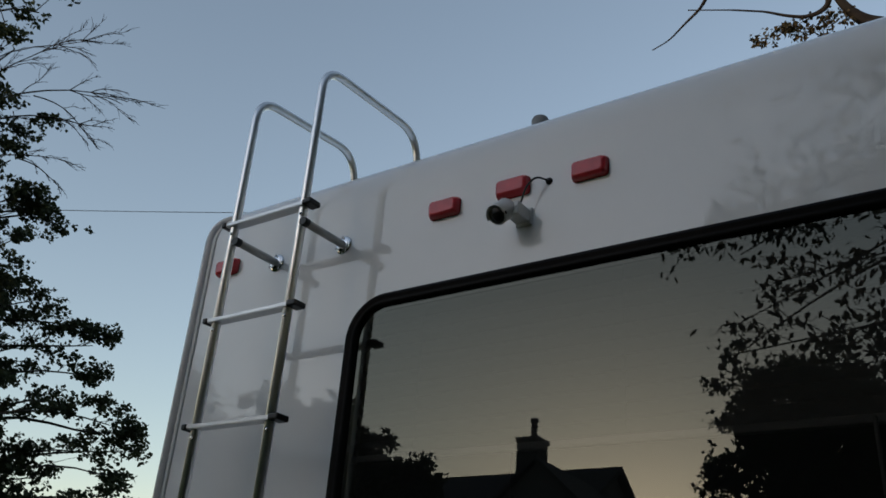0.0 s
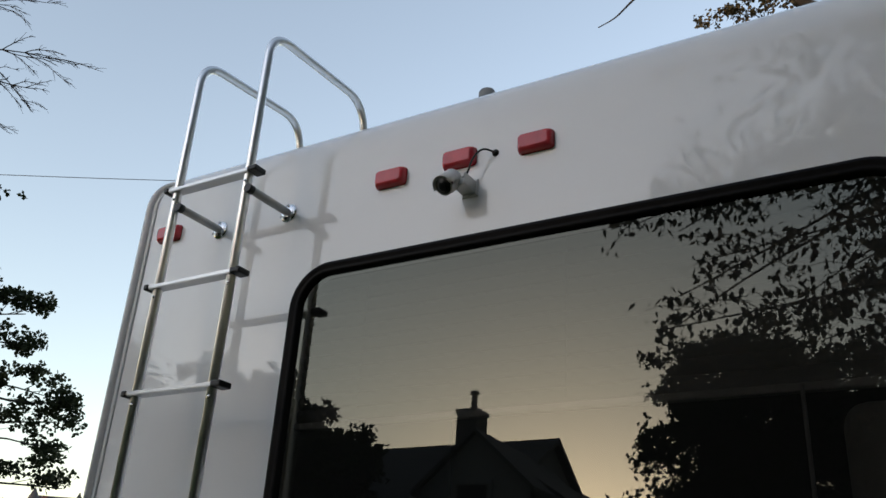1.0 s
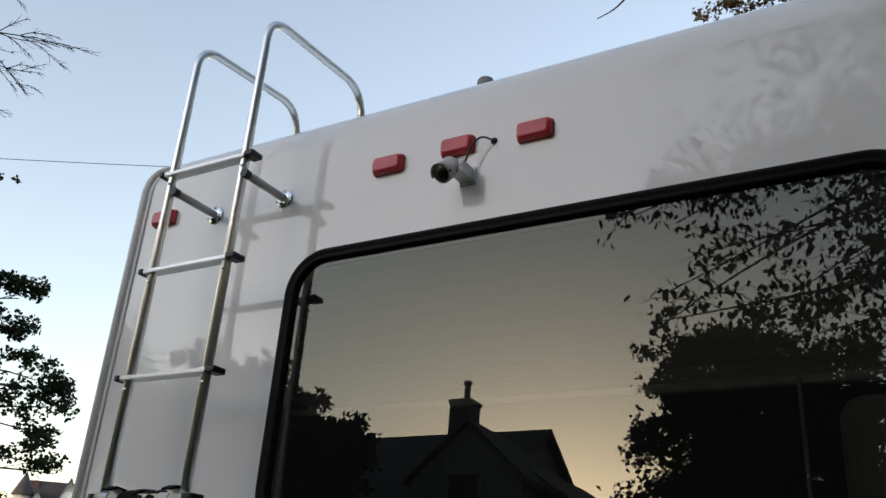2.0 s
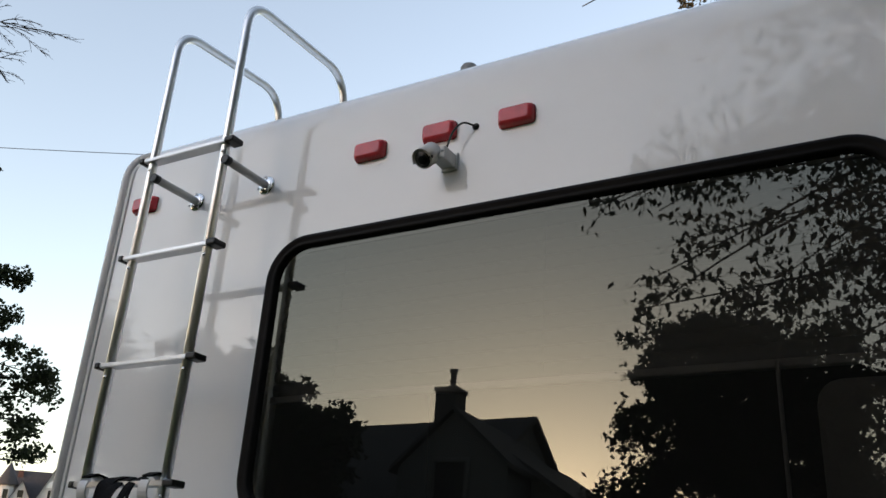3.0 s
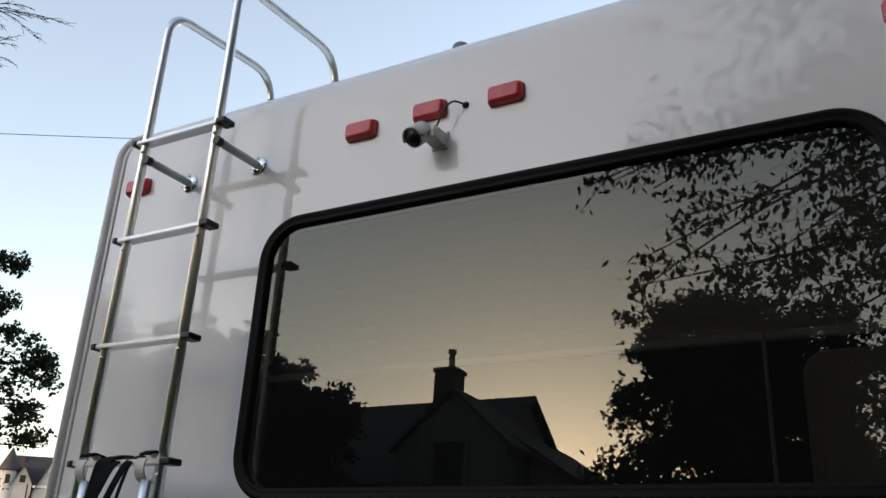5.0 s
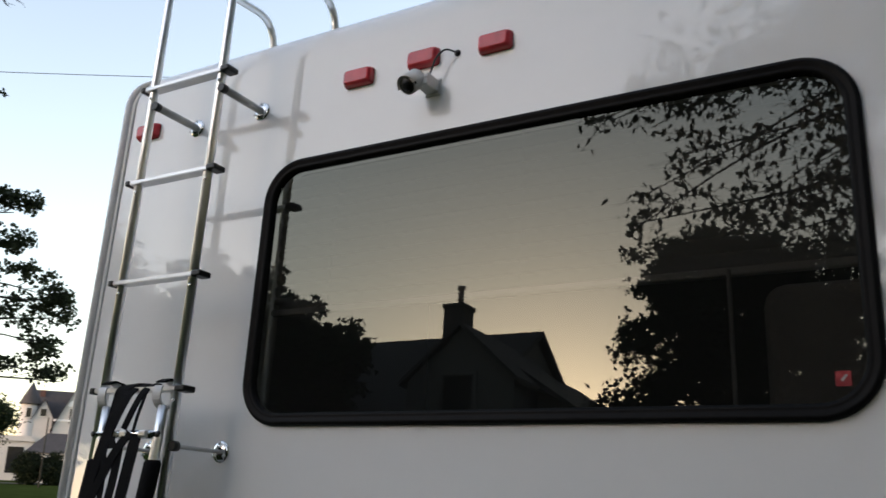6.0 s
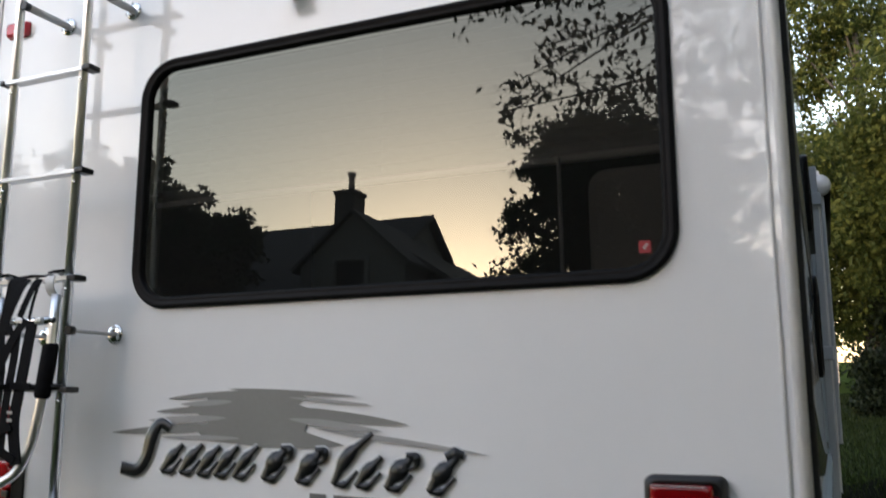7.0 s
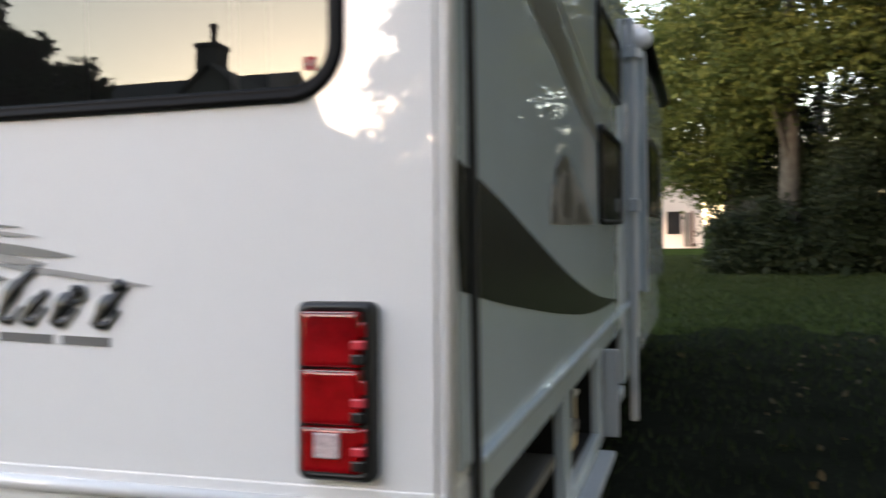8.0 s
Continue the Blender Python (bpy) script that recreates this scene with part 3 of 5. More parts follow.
STRAPS = (
    ((-0.800, -0.190, 1.802, -0.798, -0.232, 1.790, -0.808, -0.236, 1.70, -0.826, -0.232, 1.58, -0.858, -0.228, 1.44, -0.905, -0.225, 1.24), 0.020),
    ((-0.765, -0.190, 1.804, -0.766, -0.234, 1.792, -0.778, -0.252, 1.73, -0.800, -0.262, 1.62, -0.826, -0.266, 1.49, -0.860, -0.270, 1.36), 0.024),
    ((-0.745, -0.188, 1.803, -0.748, -0.240, 1.780, -0.760, -0.258, 1.72, -0.778, -0.264, 1.665, -0.770, -0.266, 1.640, -0.750, -0.262, 1.648), 0.027),
    ((-0.706, -0.190, 1.802, -0.706, -0.232, 1.785, -0.722, -0.246, 1.73, -0.740, -0.250, 1.68), 0.017),
    ((-0.694, -0.190, 1.800, -0.697, -0.230, 1.785, -0.703, -0.244, 1.72, -0.706, -0.250, 1.672), 0.007),
    ((-0.715, -0.252, 1.672, -0.745, -0.264, 1.62, -0.790, -0.270, 1.52, -0.840, -0.272, 1.42, -0.920, -0.275, 1.27), 0.024),
    ((-0.800, -0.254, 1.660, -0.782, -0.262, 1.610, -0.770, -0.264, 1.55, -0.772, -0.266, 1.46, -0.778, -0.268, 1.36), 0.014),
    ((-0.690, -0.252, 1.668, -0.694, -0.258, 1.60, -0.706, -0.260, 1.50, -0.722, -0.262, 1.40, -0.700, -0.262, 1.29), 0.032),
    ((-0.738, -0.256, 1.645, -0.735, -0.262, 1.56, -0.748, -0.266, 1.46, -0.752, -0.268, 1.33), 0.022),
    ((-0.880, -0.268, 1.497, -0.82, -0.276, 1.482, -0.76, -0.276, 1.497, -0.670, -0.262, 1.492), 0.020),
    ((-0.900, -0.268, 1.42, -0.84, -0.276, 1.40, -0.78, -0.278, 1.36, -0.72, -0.27, 1.39), 0.022),
    ((-0.900, -0.272, 1.33, -0.84, -0.278, 1.30, -0.77, -0.278, 1.34, -0.705, -0.265, 1.30), 0.022),
)
for flat, wide in STRAPS:
    part("strap", ribbon(bend([flat[i:i + 3] for i in range(0, len(flat), 3)], 0.05, 5), wide, 0.004, (1, 0.15, 0)), WEBBING, rack, m=RACK)
for x, z in ((-0.790, 1.668), (-0.668, 1.668), (-0.735, 1.668), (-0.80, 1.49), (-0.73, 1.49)):
    part("buckle", box(x - 0.012, x + 0.012, -0.258, -0.240, z - 0.009, z + 0.009, 0.004), BRUSHED, rack, m=RACK)

tag = part("strap_tag", ribbon([(-0.745, -0.262, 1.442), (-0.742, -0.264, 1.405), (-0.738, -0.262, 1.368)], 0.058, 0.002, (1, 0.1, 0)), STICKER, rack, "red cloth strap tag", m=RACK)
for z in (1.425, 1.405, 1.386):
    part("tag_bar", box(-0.762, -0.722, -0.2672, -0.2658, z - 0.004, z + 0.004), DECAL_PALE, tag, "pale bar", m=RACK)

# ---- security camera ----
CCTV = LEAN @ Matrix.Translation((0.013, 0, -0.016))
cctv = thing("security_camera", CCTV @ Vector((-0.02, 0, 2.64)), "small white bullet security camera with a black cable", "security camera")
front, rear = Vector((-0.046, -0.088, 2.588)), Vector((-0.040, -0.050, 2.625))
way = (front - rear).normalized()
part("barrel", tube([rear - way * 0.004, rear, front - way * 0.002, front], [0.022, 0.0265, 0.0265, 0.0255], 20), CAM_WHITE, cctv, m=CCTV, smooth=True)
part("lens_ring", tube([front - way * 0.006, front + way * 0.0015], 0.0215, 20), PLASTIC, cctv, m=CCTV, smooth=True)
part("lens", dome(front + way * 0.002, way, 0.014, 0.006, 4, 16), DARK_PANE, cctv, m=CCTV)
turn_side = way.cross(Vector((0, 0, 1))).normalized()
turn_up = turn_side.cross(way)
visor = [[p + 0.0295 * (math.cos(radians(a)) * turn_side + math.sin(radians(a)) * turn_up) for a in range(-10, 191, 20)] for p in (rear + way * 0.004, front + way * 0.004)]
cap = part("visor", loft(visor, closed=False), CAM_WHITE, cctv, m=CCTV)
cap.modifiers.new("thick", "SOLIDIFY").thickness = 0.002
bracket = part("bracket", box(-0.040, 0.000, -0.062, 0.0, 2.598, 2.634, 0.004), CAM_WHITE, cctv, m=CCTV)
for sx, sz in ((-0.018, 2.606), (-0.007, 2.618), (-0.016, 2.628)):
    part("screw", dome((sx, -0.062, sz), (0, -1, 0), 0.0035, 0.003, 3, 8), BRUSHED, bracket, m=CCTV)
part("wall_foot", box(-0.042, 0.006, -0.006, 0.0, 2.590, 2.640, 0.003), CAM_WHITE, cctv, m=CCTV)
part("visor_screw", tube([front + turn_side * -0.030, front + turn_side * -0.024], 0.004, 10), PLASTIC, cctv, m=CCTV)
part("cable", tube(bend([(-0.020, -0.030, 2.625), (-0.008, -0.034, 2.652), (0.004, -0.034, 2.688), (0.028, -0.028, 2.712), (0.051, -0.010, 2.704), (0.051, 0.0, 2.703)], 0.02, 5), 0.0026, 8), PLASTIC, cctv, "thin black cable", m=CCTV)
part("grommet", dome((0.051, 0.0, 2.706), (0, -1, 0), 0.010, 0.008, 4, 12), PLASTIC, cctv, "black rubber grommet", m=CCTV)

# ---- roof ----
vent = thing("roof_vent_pipe", (-0.483, 0.990, 2.93), "grey plastic vent pipe on the roof", "vent pipe")
part("pipe", tube([(-0.483, 0.990, 2.93), (-0.483, 0.990, 3.548), (-0.483, 0.990, 3.560)], [0.036, 0.036, 0.030], 16), shade("grey_pipe", (0.20, 0.21, 0.22), 0.6, vary=0.15, scale=20), vent)

# ---- right side of the motorhome ----
SX = W + 0.012
def on_side(u, v, d):
    return Vector((SX + d, u, v))


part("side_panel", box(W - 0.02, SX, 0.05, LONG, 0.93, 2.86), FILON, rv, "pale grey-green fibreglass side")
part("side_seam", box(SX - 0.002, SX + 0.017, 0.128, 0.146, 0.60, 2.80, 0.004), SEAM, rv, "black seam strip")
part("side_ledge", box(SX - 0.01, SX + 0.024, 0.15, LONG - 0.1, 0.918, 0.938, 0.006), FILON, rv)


def swoosh(top, low, n=24):
    """Outline between two bowed lines given as (y, z) knots."""
    def along(knots, u):
        f = u * (len(knots) - 1)
        i = min(int(f), len(knots) - 2)
        p0, p1, p2, p3 = (Vector(knots[max(0, min(len(knots) - 1, j))]) for j in (i - 1, i, i + 1, i + 2))
        s = f - i
        return 0.5 * ((2 * p1) + (p2 - p0) * s + (2 * p0 - 5 * p1 + 4 * p2 - p3) * s * s + (3 * p1 - p0 - 3 * p2 + p3) * s ** 3)
    return [tuple(along(top, k / n)) for k in range(n + 1)] + [tuple(along(low, k / n)) for k in range(n - 1, 0, -1)]


part("side_stripe", prism(swoosh([(0.0, 1.578), (0.48, 1.487), (1.42, 1.277), (2.4, 1.110), (3.44, 1.008)], [(0.0, 1.310), (0.48, 1.236), (1.42, 1.120), (2.24, 1.048), (3.44, 1.006)]), on_side, 0.003), DECAL_DARK, rv, "dark charcoal curved stripe")
part("side_stripe", prism(swoosh([(0.62, 2.72), (0.92, 2.42), (1.30, 2.21), (1.62, 2.11), (2.15, 1.965), (2.72, 1.815)], [(0.25, 2.72), (0.48, 2.33), (0.82, 2.10), (1.28, 2.015), (1.76, 1.925), (2.72, 1.805)]), on_side, 0.003), DECAL_BROWN, rv, "brown-grey curved stripe")
part("side_stripe", prism(swoosh([(0.98, 2.70), (1.20, 2.42), (1.43, 2.25), (1.95, 2.145), (2.66, 2.010)], [(0.88, 2.70), (1.12, 2.38), (1.40, 2.225), (1.93, 2.125), (2.66, 2.005)]), on_side, 0.003), DECAL_GREY, rv)
patch = part("scenic_patch", prism([(1.165, 1.438), (1.16, 1.52), (1.20, 1.575), (1.27, 1.565), (1.33, 1.62), (1.46, 1.665), (1.62, 1.665), (1.76, 1.60), (1.90, 1.575), (2.05, 1.52), (2.26, 1.47), (2.28, 1.438)], on_side, 0.003), DECAL_BLUR, rv, "faded grey vinyl patch")
for k, blot in enumerate((((1.28, 1.58), (1.27, 1.63), (1.36, 1.672), (1.50, 1.688), (1.62, 1.67), (1.58, 1.63), (1.42, 1.64)), ((1.42, 1.47), (1.40, 1.55), (1.48, 1.62), (1.58, 1.61), (1.66, 1.52), (1.58, 1.46)), ((1.18, 1.442), (1.19, 1.50), (1.26, 1.52), (1.29, 1.45)), ((1.72, 1.445), (1.76, 1.51), (1.90, 1.53), (2.00, 1.48), (2.15, 1.448)))):
    part("patch_blot", prism(list(blot), lambda u, v, d: Vector((SX + 0.003 + d, u, v)), 0.0015), DECAL_BROWN, patch, "brown-grey smudge")


def side_window(y0, y1, z0, z1, x=SX):
    loops = []
    for d, o in ((0.0, 0.0), (0.016, 0.0), (0.020, 0.006), (0.020, 0.022), (0.006, 0.026)):
        loops.append([(x + d, y, z) for y, z in rounded(y0 + o, y1 - o, z0 + o, z1 - o, 0.05, 5)])
    w = part("side_window", loft(loops), RUBBER, rv, "small dark side window")
    inner = rounded(y0 + 0.024, y1 - 0.024, z0 + 0.024, z1 - 0.024, 0.03, 5)
    bm = bmesh.new()
    bm.faces.new([bm.verts.new((x + 0.008, y, z)) for y, z in inner])
    part("pane", bm, DARK_PANE, w)


side_window(2.52, 3.62, 1.44, 1.925)
side_window(2.52, 3.62, 2.14, 2.52)
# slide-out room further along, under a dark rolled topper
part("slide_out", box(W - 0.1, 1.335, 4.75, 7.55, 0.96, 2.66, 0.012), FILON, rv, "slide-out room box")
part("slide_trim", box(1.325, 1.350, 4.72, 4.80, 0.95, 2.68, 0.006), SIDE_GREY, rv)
side_window(5.05, 6.45, 1.50, 2.10, 1.335)
topper = thing("slide_topper", (1.33, 6.3, 2.75), "dark rolled slide-out topper along the roof edge", "awning")
part("roll", tube([(1.325, 4.72, 2.76), (1.325, 7.95, 2.76)], 0.075, 18), RUBBER, topper, smooth=True)
part("end_cap", tube([(1.325, 4.66, 2.76), (1.325, 4.72, 2.76)], [0.070, 0.079], 18), SATIN, topper, smooth=True)
part("bracket", box(1.25, 1.33, 4.67, 4.71, 2.62, 2.86, 0.006), TRIM, topper)
part("cab", box(-0.98, 0.98, 7.85, 9.3, 0.50, 1.95, 0.12, 4), GELCOAT, rv, "white driver's cab")
awning = thing("awning_arms", (1.30, 4.2, 0.62), "pale grey folded awning arms on the side", "awning")
part("arm", box(1.264, 1.312, 4.12, 4.20, 0.15, 2.78, 0.008), SIDE_GREY, awning, "pale grey folded awning arm")
part("arm_inner", box(1.312, 1.322, 4.14, 4.18, 0.70, 2.60, 0.003), SATIN, awning)
part("arm_foot", box(1.262, 1.335, 4.09, 4.23, 1.52, 1.61, 0.010), SIDE_GREY, awning)
part("arm_joint", box(1.262, 1.330, 4.09, 4.23, 2.52, 2.60, 0.008), SIDE_GREY, awning)
# lower skirt with open lockers
part("rear_skirt", box(-W, W, 0.0, 0.24, LOW, 0.90, 0.004), GELCOAT, rv, m=LEAN)
part("underfloor", box(-1.1, 1.1, 0.24, LONG - 0.1, 0.46, 0.88), SEAM, rv, "dark underside")
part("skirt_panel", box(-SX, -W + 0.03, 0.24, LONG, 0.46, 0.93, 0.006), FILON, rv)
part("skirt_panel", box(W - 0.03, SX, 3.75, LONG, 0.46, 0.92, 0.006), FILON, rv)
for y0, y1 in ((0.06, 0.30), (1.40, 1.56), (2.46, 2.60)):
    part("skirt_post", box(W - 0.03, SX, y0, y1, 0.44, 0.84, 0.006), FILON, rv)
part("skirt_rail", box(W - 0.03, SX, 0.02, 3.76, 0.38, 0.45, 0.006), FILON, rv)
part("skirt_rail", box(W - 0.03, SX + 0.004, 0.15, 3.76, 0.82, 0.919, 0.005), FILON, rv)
for y0, y1 in ((0.30, 1.40), (1.56, 2.46), (2.60, 3.75)):
    bm = box(0.60, W - 0.03, y0, y1, 0.45, 0.82)
    bmesh.ops.delete(bm, geom=[f for f in bm.faces if f.calc_center_median().x > 1.2], context="FACES_ONLY")
    part("locker_lining", bm, DIRT, rv, "dark inside of an open locker")
# one locker door stands open, hinged at its far post, another hangs down
part("locker_door", box(SX, SX + 0.075, 2.61, 2.64, 0.40, 0.83, 0.008), SIDE_GREY, rv, "pale grey locker door standing open")
part("locker_door", box(SX - 0.004, SX + 0.075, 1.58, 2.44, 0.35, 0.38, 0.008), SIDE_GREY, rv, "pale grey locker door hanging open")
crate = thing("wooden_crate", (1.02, 2.0, 0.45), "small pale wooden box inside an open locker", "box")
part("box_body", box(0.90, 1.18, 1.86, 2.24, 0.452, 0.68, 0.006), shade("pale_wood", (0.36, 0.27, 0.15), 0.7, vary=0.2, scale=10), crate)
part("box_lid", box(0.89, 1.19, 1.85, 2.25, 0.68, 0.700, 0.004), shade("grey_lid", (0.45, 0.44, 0.40), 0.6, vary=0.1, scale=10), crate)
for y in (4.6, 8.6):
    for x in (-0.92, 0.92):
        wheel = part("wheel", tube([(x - 0.12, y, 0.38), (x - 0.10, y, 0.38), (x + 0.10, y, 0.38), (x + 0.12, y, 0.38)], [0.33, 0.38, 0.38, 0.33], 28), DIRT, rv, "black tyre on a steel wheel", smooth=True)
        part("rim", tube([(x - 0.125, y, 0.38), (x + 0.125, y, 0.38)], 0.20, 20), BRUSHED, wheel, smooth=True)


# ---- trees ----
def leaf_cloud(name, centres, per, spread, size, material, parent, seed, droop=0.0, long=1.6, oval=False):
    """Many small pointed leaves, each a folded pair of quads, in clusters round the centres."""
    rng = np.random.default_rng(seed)
    c = np.repeat(np.asarray(centres, float), per, 0)
    n = len(c)
    p = c + rng.normal(0, 1, (n, 3)) * np.asarray(spread) * 0.55
    d = rng.normal(0, 1, (n, 3))
    d[:, 2] = d[:, 2] * (1 - droop) - droop * 1.6
    d /= np.linalg.norm(d, axis=1, keepdims=True)
    s = np.cross(d, rng.normal(0, 1, (n, 3)))
    s /= np.linalg.norm(s, axis=1, keepdims=True)
    up = np.cross(d, s)
    L = (size * rng.uniform(0.6, 1.3, n))[:, None]
    w = L / long / 2
    if oval:
        curl = up * L * rng.uniform(-0.18, 0.18, n)[:, None]
        v = np.stack([p, p + d * L * 0.28 + s * w * 0.85, p + d * L * 0.62 + s * w * 0.8 + curl * 0.4, p + d * L + curl, p + d * L * 0.62 - s * w * 0.8 + curl * 0.4, p + d * L * 0.28 - s * w * 0.85], 1).reshape(-1, 3)
        i = np.arange(n)[:, None] * 6
        faces = np.concatenate([i + [0, 1, 5], i + [1, 2, 5], i + [2, 4, 5], i + [2, 3, 4]], 1).reshape(-1, 3)
    else:
        v = np.stack([p, p + d * L * 0.45 + s * w + up * w * 0.3, p + d * L, p + d * L * 0.45 - s * w + up * w * 0.3], 1).reshape(-1, 3)
        i = np.arange(n)[:, None] * 4
        faces = np.concatenate([i + [0, 1, 2], i + [0, 2, 3]], 1).reshape(-1, 3)
    me = bpy.data.meshes.new(name)
    me.from_pydata(v.tolist(), [], faces.tolist())
    me.materials.append(material)
    ob = new(name, me)
    ob.parent = parent
    ob.matrix_parent_inverse = base_of(parent).inverted()
    return ob


def tree(at, height, crown, radii, clusters, per, leaf, material, seed, label, trunk=0.22, spread=0.55, gap=0.0, name="tree", limbs=14, droop=0.15, flat_low=None):
    """Trunk, limbs that reach to the clusters, and leaves in clusters through the crown."""
    rng = np.random.default_rng(seed)
    t = thing(name, at, label, "tree")
    base, mid = Vector(at), Vector(at) + Vector(crown)
    picks = []
    while len(picks) < clusters:
        q = rng.normal(0, 1, 3)
        q = q / np.linalg.norm(q) * rng.uniform(0.25, 1.0) ** 0.55
        p = mid + Vector(q * np.asarray(radii))
        bump = noise.noise(p * (1.6 / max(radii)) + Vector((seed * 7.1, 0, 0)))
        if bump < gap - 0.12 or (flat_low is not None and p.z < flat_low):
            continue
        picks.append(p * 1.0 + (p - mid) * 0.18 * bump)
    bm = bmesh.new()
    top = base + Vector((0.2, 0.1, height))
    spine = [base + (top - base) * u + Vector((noise.noise(Vector((seed, u * 3, 0))) * 0.4 * u, noise.noise(Vector((seed, u * 3, 9))) * 0.4 * u, 0)) for u in (k / 8 for k in range(9))]
    tube(spine, [trunk * (1.25 if k == 0 else 1 - 0.09 * k) for k in range(9)], 10, bm)
    for k in range(limbs):
        end = picks[int(rng.integers(len(picks)))]
        u = min(0.95, max(0.25, (end.z - base.z) / max(height, 0.1) - 0.25))
        start = base + (top - base) * u
        mid_p = start.lerp(end, 0.5) + Vector((rng.normal(0, 0.15), rng.normal(0, 0.15), 0.25))
        line = [(1 - s) ** 2 * start + 2 * s * (1 - s) * mid_p + s * s * end for s in (j / 6 for j in range(7))]
        r = trunk * 0.32 * (1 - 0.5 * u)
        tube(line, [r * (1 - 0.85 * j / 6) + 0.006 for j in range(7)], 6, bm)
    part("trunk", bm, BARK, t)
    leaf_cloud("crown", picks, per, (spread, spread, spread * 0.75), leaf, material, t, seed + 100, droop)
    return t


def bough_line(start, end, rng, lift=0.12, sway=0.05, n=8):
    """A bowed, slightly crooked line from start to end."""
    span = (end - start).length
    kink = [Vector(rng.normal(0, sway * span * 0.5, 3)) for _ in range(3)]
    out = []
    for k in range(n + 1):
        u = k / n
        w = sum((kink[i] * math.sin(math.pi * u * (i + 1)) / (i + 1) for i in range(3)), Vector())
        out.append(start.lerp(end, u) + w + Vector((0, 0, lift * span * math.sin(math.pi * u))))
    return out


def bough_tree(at, height, tips, rosettes, leaf, material, seed, label, trunk=0.3, clump=0.34, per=7, spray=7, name="tree"):
    """A trunk whose boughs end in separate clumps of leaf rosettes, with gaps between them."""
    rng = np.random.default_rng(seed)
    t = thing(name, at, label, "tree")
    base = Vector(at)
    wood = bmesh.new()
    spine = [base + Vector((rng.normal(0, 0.05) * k, rng.normal(0, 0.05) * k, height * k / 7)) for k in range(8)]
    tube(spine, [trunk * (1.3 if k == 0 else 1 - 0.11 * k) for k in range(8)], 10, wood)
    spots = []
    for tip in tips:
        end = Vector(tip)
        low = max(0.22, min(0.95, (end.z - base.z) / height - 0.12 - 0.25 * rng.random()))
        i = low * 7
        start = spine[int(i)].lerp(spine[min(7, int(i) + 1)], i - int(i))
        line = bough_line(start, end, rng)
        r = trunk * 0.17
        tube(line, [r * (1 - 0.9 * j / 8) + 0.006 for j in range(9)], 6, wood)
        for _ in range(spray):
            j = 3.2 + 4.8 * rng.random() ** 0.7
            p = line[int(j)].lerp(line[min(8, int(j) + 1)], j - int(j))
            q = p + (end - start).normalized() * rng.uniform(0.1, 0.55) + Vector((rng.normal(0, clump), rng.normal(0, clump), rng.normal(0, clump * 0.55) + 0.04))
            tube([p, p.lerp(q, 0.5) + Vector((0, 0, 0.03)), q], [0.010, 0.007, 0.004], 4, wood)
            g = rng.normal(0, 1, (rosettes, 3)) * np.array([0.30, 0.30, 0.16]) * clump * 1.5
            spots += (np.array(q) + g).tolist()
    part("trunk", wood, BARK, t)
    leaf_cloud("crown", spots, per, (leaf * 0.75, leaf * 0.75, leaf * 0.5), leaf, material, t, seed + 100, 0.1, 1.35)
    return t


def round_tips(at, mid_z, rx, rz, n, seed, low=-0.8):
    """Bough ends spread through an oval crown, most near its skin."""
    rng = np.random.default_rng(seed)
    out = []
    while len(out) < n:
        q = rng.normal(0, 1, 3)
        q = q / np.linalg.norm(q) * rng.uniform(0.35, 1.0) ** 0.5
        if q[2] > low:
            out.append((at[0] + q[0] * rx, at[1] + q[1] * rx, at[2] + mid_z + q[2] * rz))
    return out


def bare_branch(bm, start, end, r, seed, depth=2, lift=0.1):
    """A leafless bough that forks into twigs."""
    rng = np.random.default_rng(seed)
    start, end = Vector(start), Vector(end)
    span = (end - start).length
    pts = bough_line(start, end, rng, lift, 0.06)
    tube(pts, [r * (1 - 0.85 * k / 8) + 0.0022 for k in range(9)], 5, bm)
    if depth:
        for k in range(10):
            i = int(rng.integers(2, 8))
            d = (pts[i + 1] - pts[i]).normalized() + Vector(rng.normal(0, 0.42, 3))
            bare_branch(bm, pts[i], pts[i] + d * span * rng.uniform(0.12, 0.26), r * 0.38, int(rng.integers(1e6)), depth - 1, 0.05)
    return bm


def at_az(eye, az, dist, z=0.0):
    x = eye[0] + dist * math.sin(radians(az))
    return (x, eye[1] + dist * math.cos(radians(az)), z + rise(x))


EYE = (1.1, -1.8)


def swing(ob, degrees):
    """Turn a far thing about the viewer's place; positive to the left."""
    ob.matrix_basis = Matrix.Translation((*EYE, 0)) @ pose(0, 0, 0, 0, 0, degrees) @ Matrix.Translation((-EYE[0], -EYE[1], 0)) @ ob.matrix_basis
    return ob


# tall oak beside the lawn, part of it dead
OAK = at_az(EYE, -72.5, 17)
oak_tips = round_tips(OAK, 9.3, 2.1, 1.7, 64, 3) + [(-12.95, 6.0, 8.2), (-12.8, 6.12, 8.1), (-13.0, 5.6, 8.2), (-11.75, 4.5, 11.0), (-12.1, 4.2, 10.75), (-12.2, 4.5, 10.4), (-13.4, 3.6, 11.3), (-12.7, 5.0, 9.3), (-12.9, 5.3, 8.8), (-12.7, 4.6, 9.8)]
oak = bough_tree(OAK, 10.5, oak_tips, 17, 0.088, LEAF_OAK, 3, "tall dark leafy tree with some bare boughs", 0.32, 0.30, 9, 5)
dead = bmesh.new()
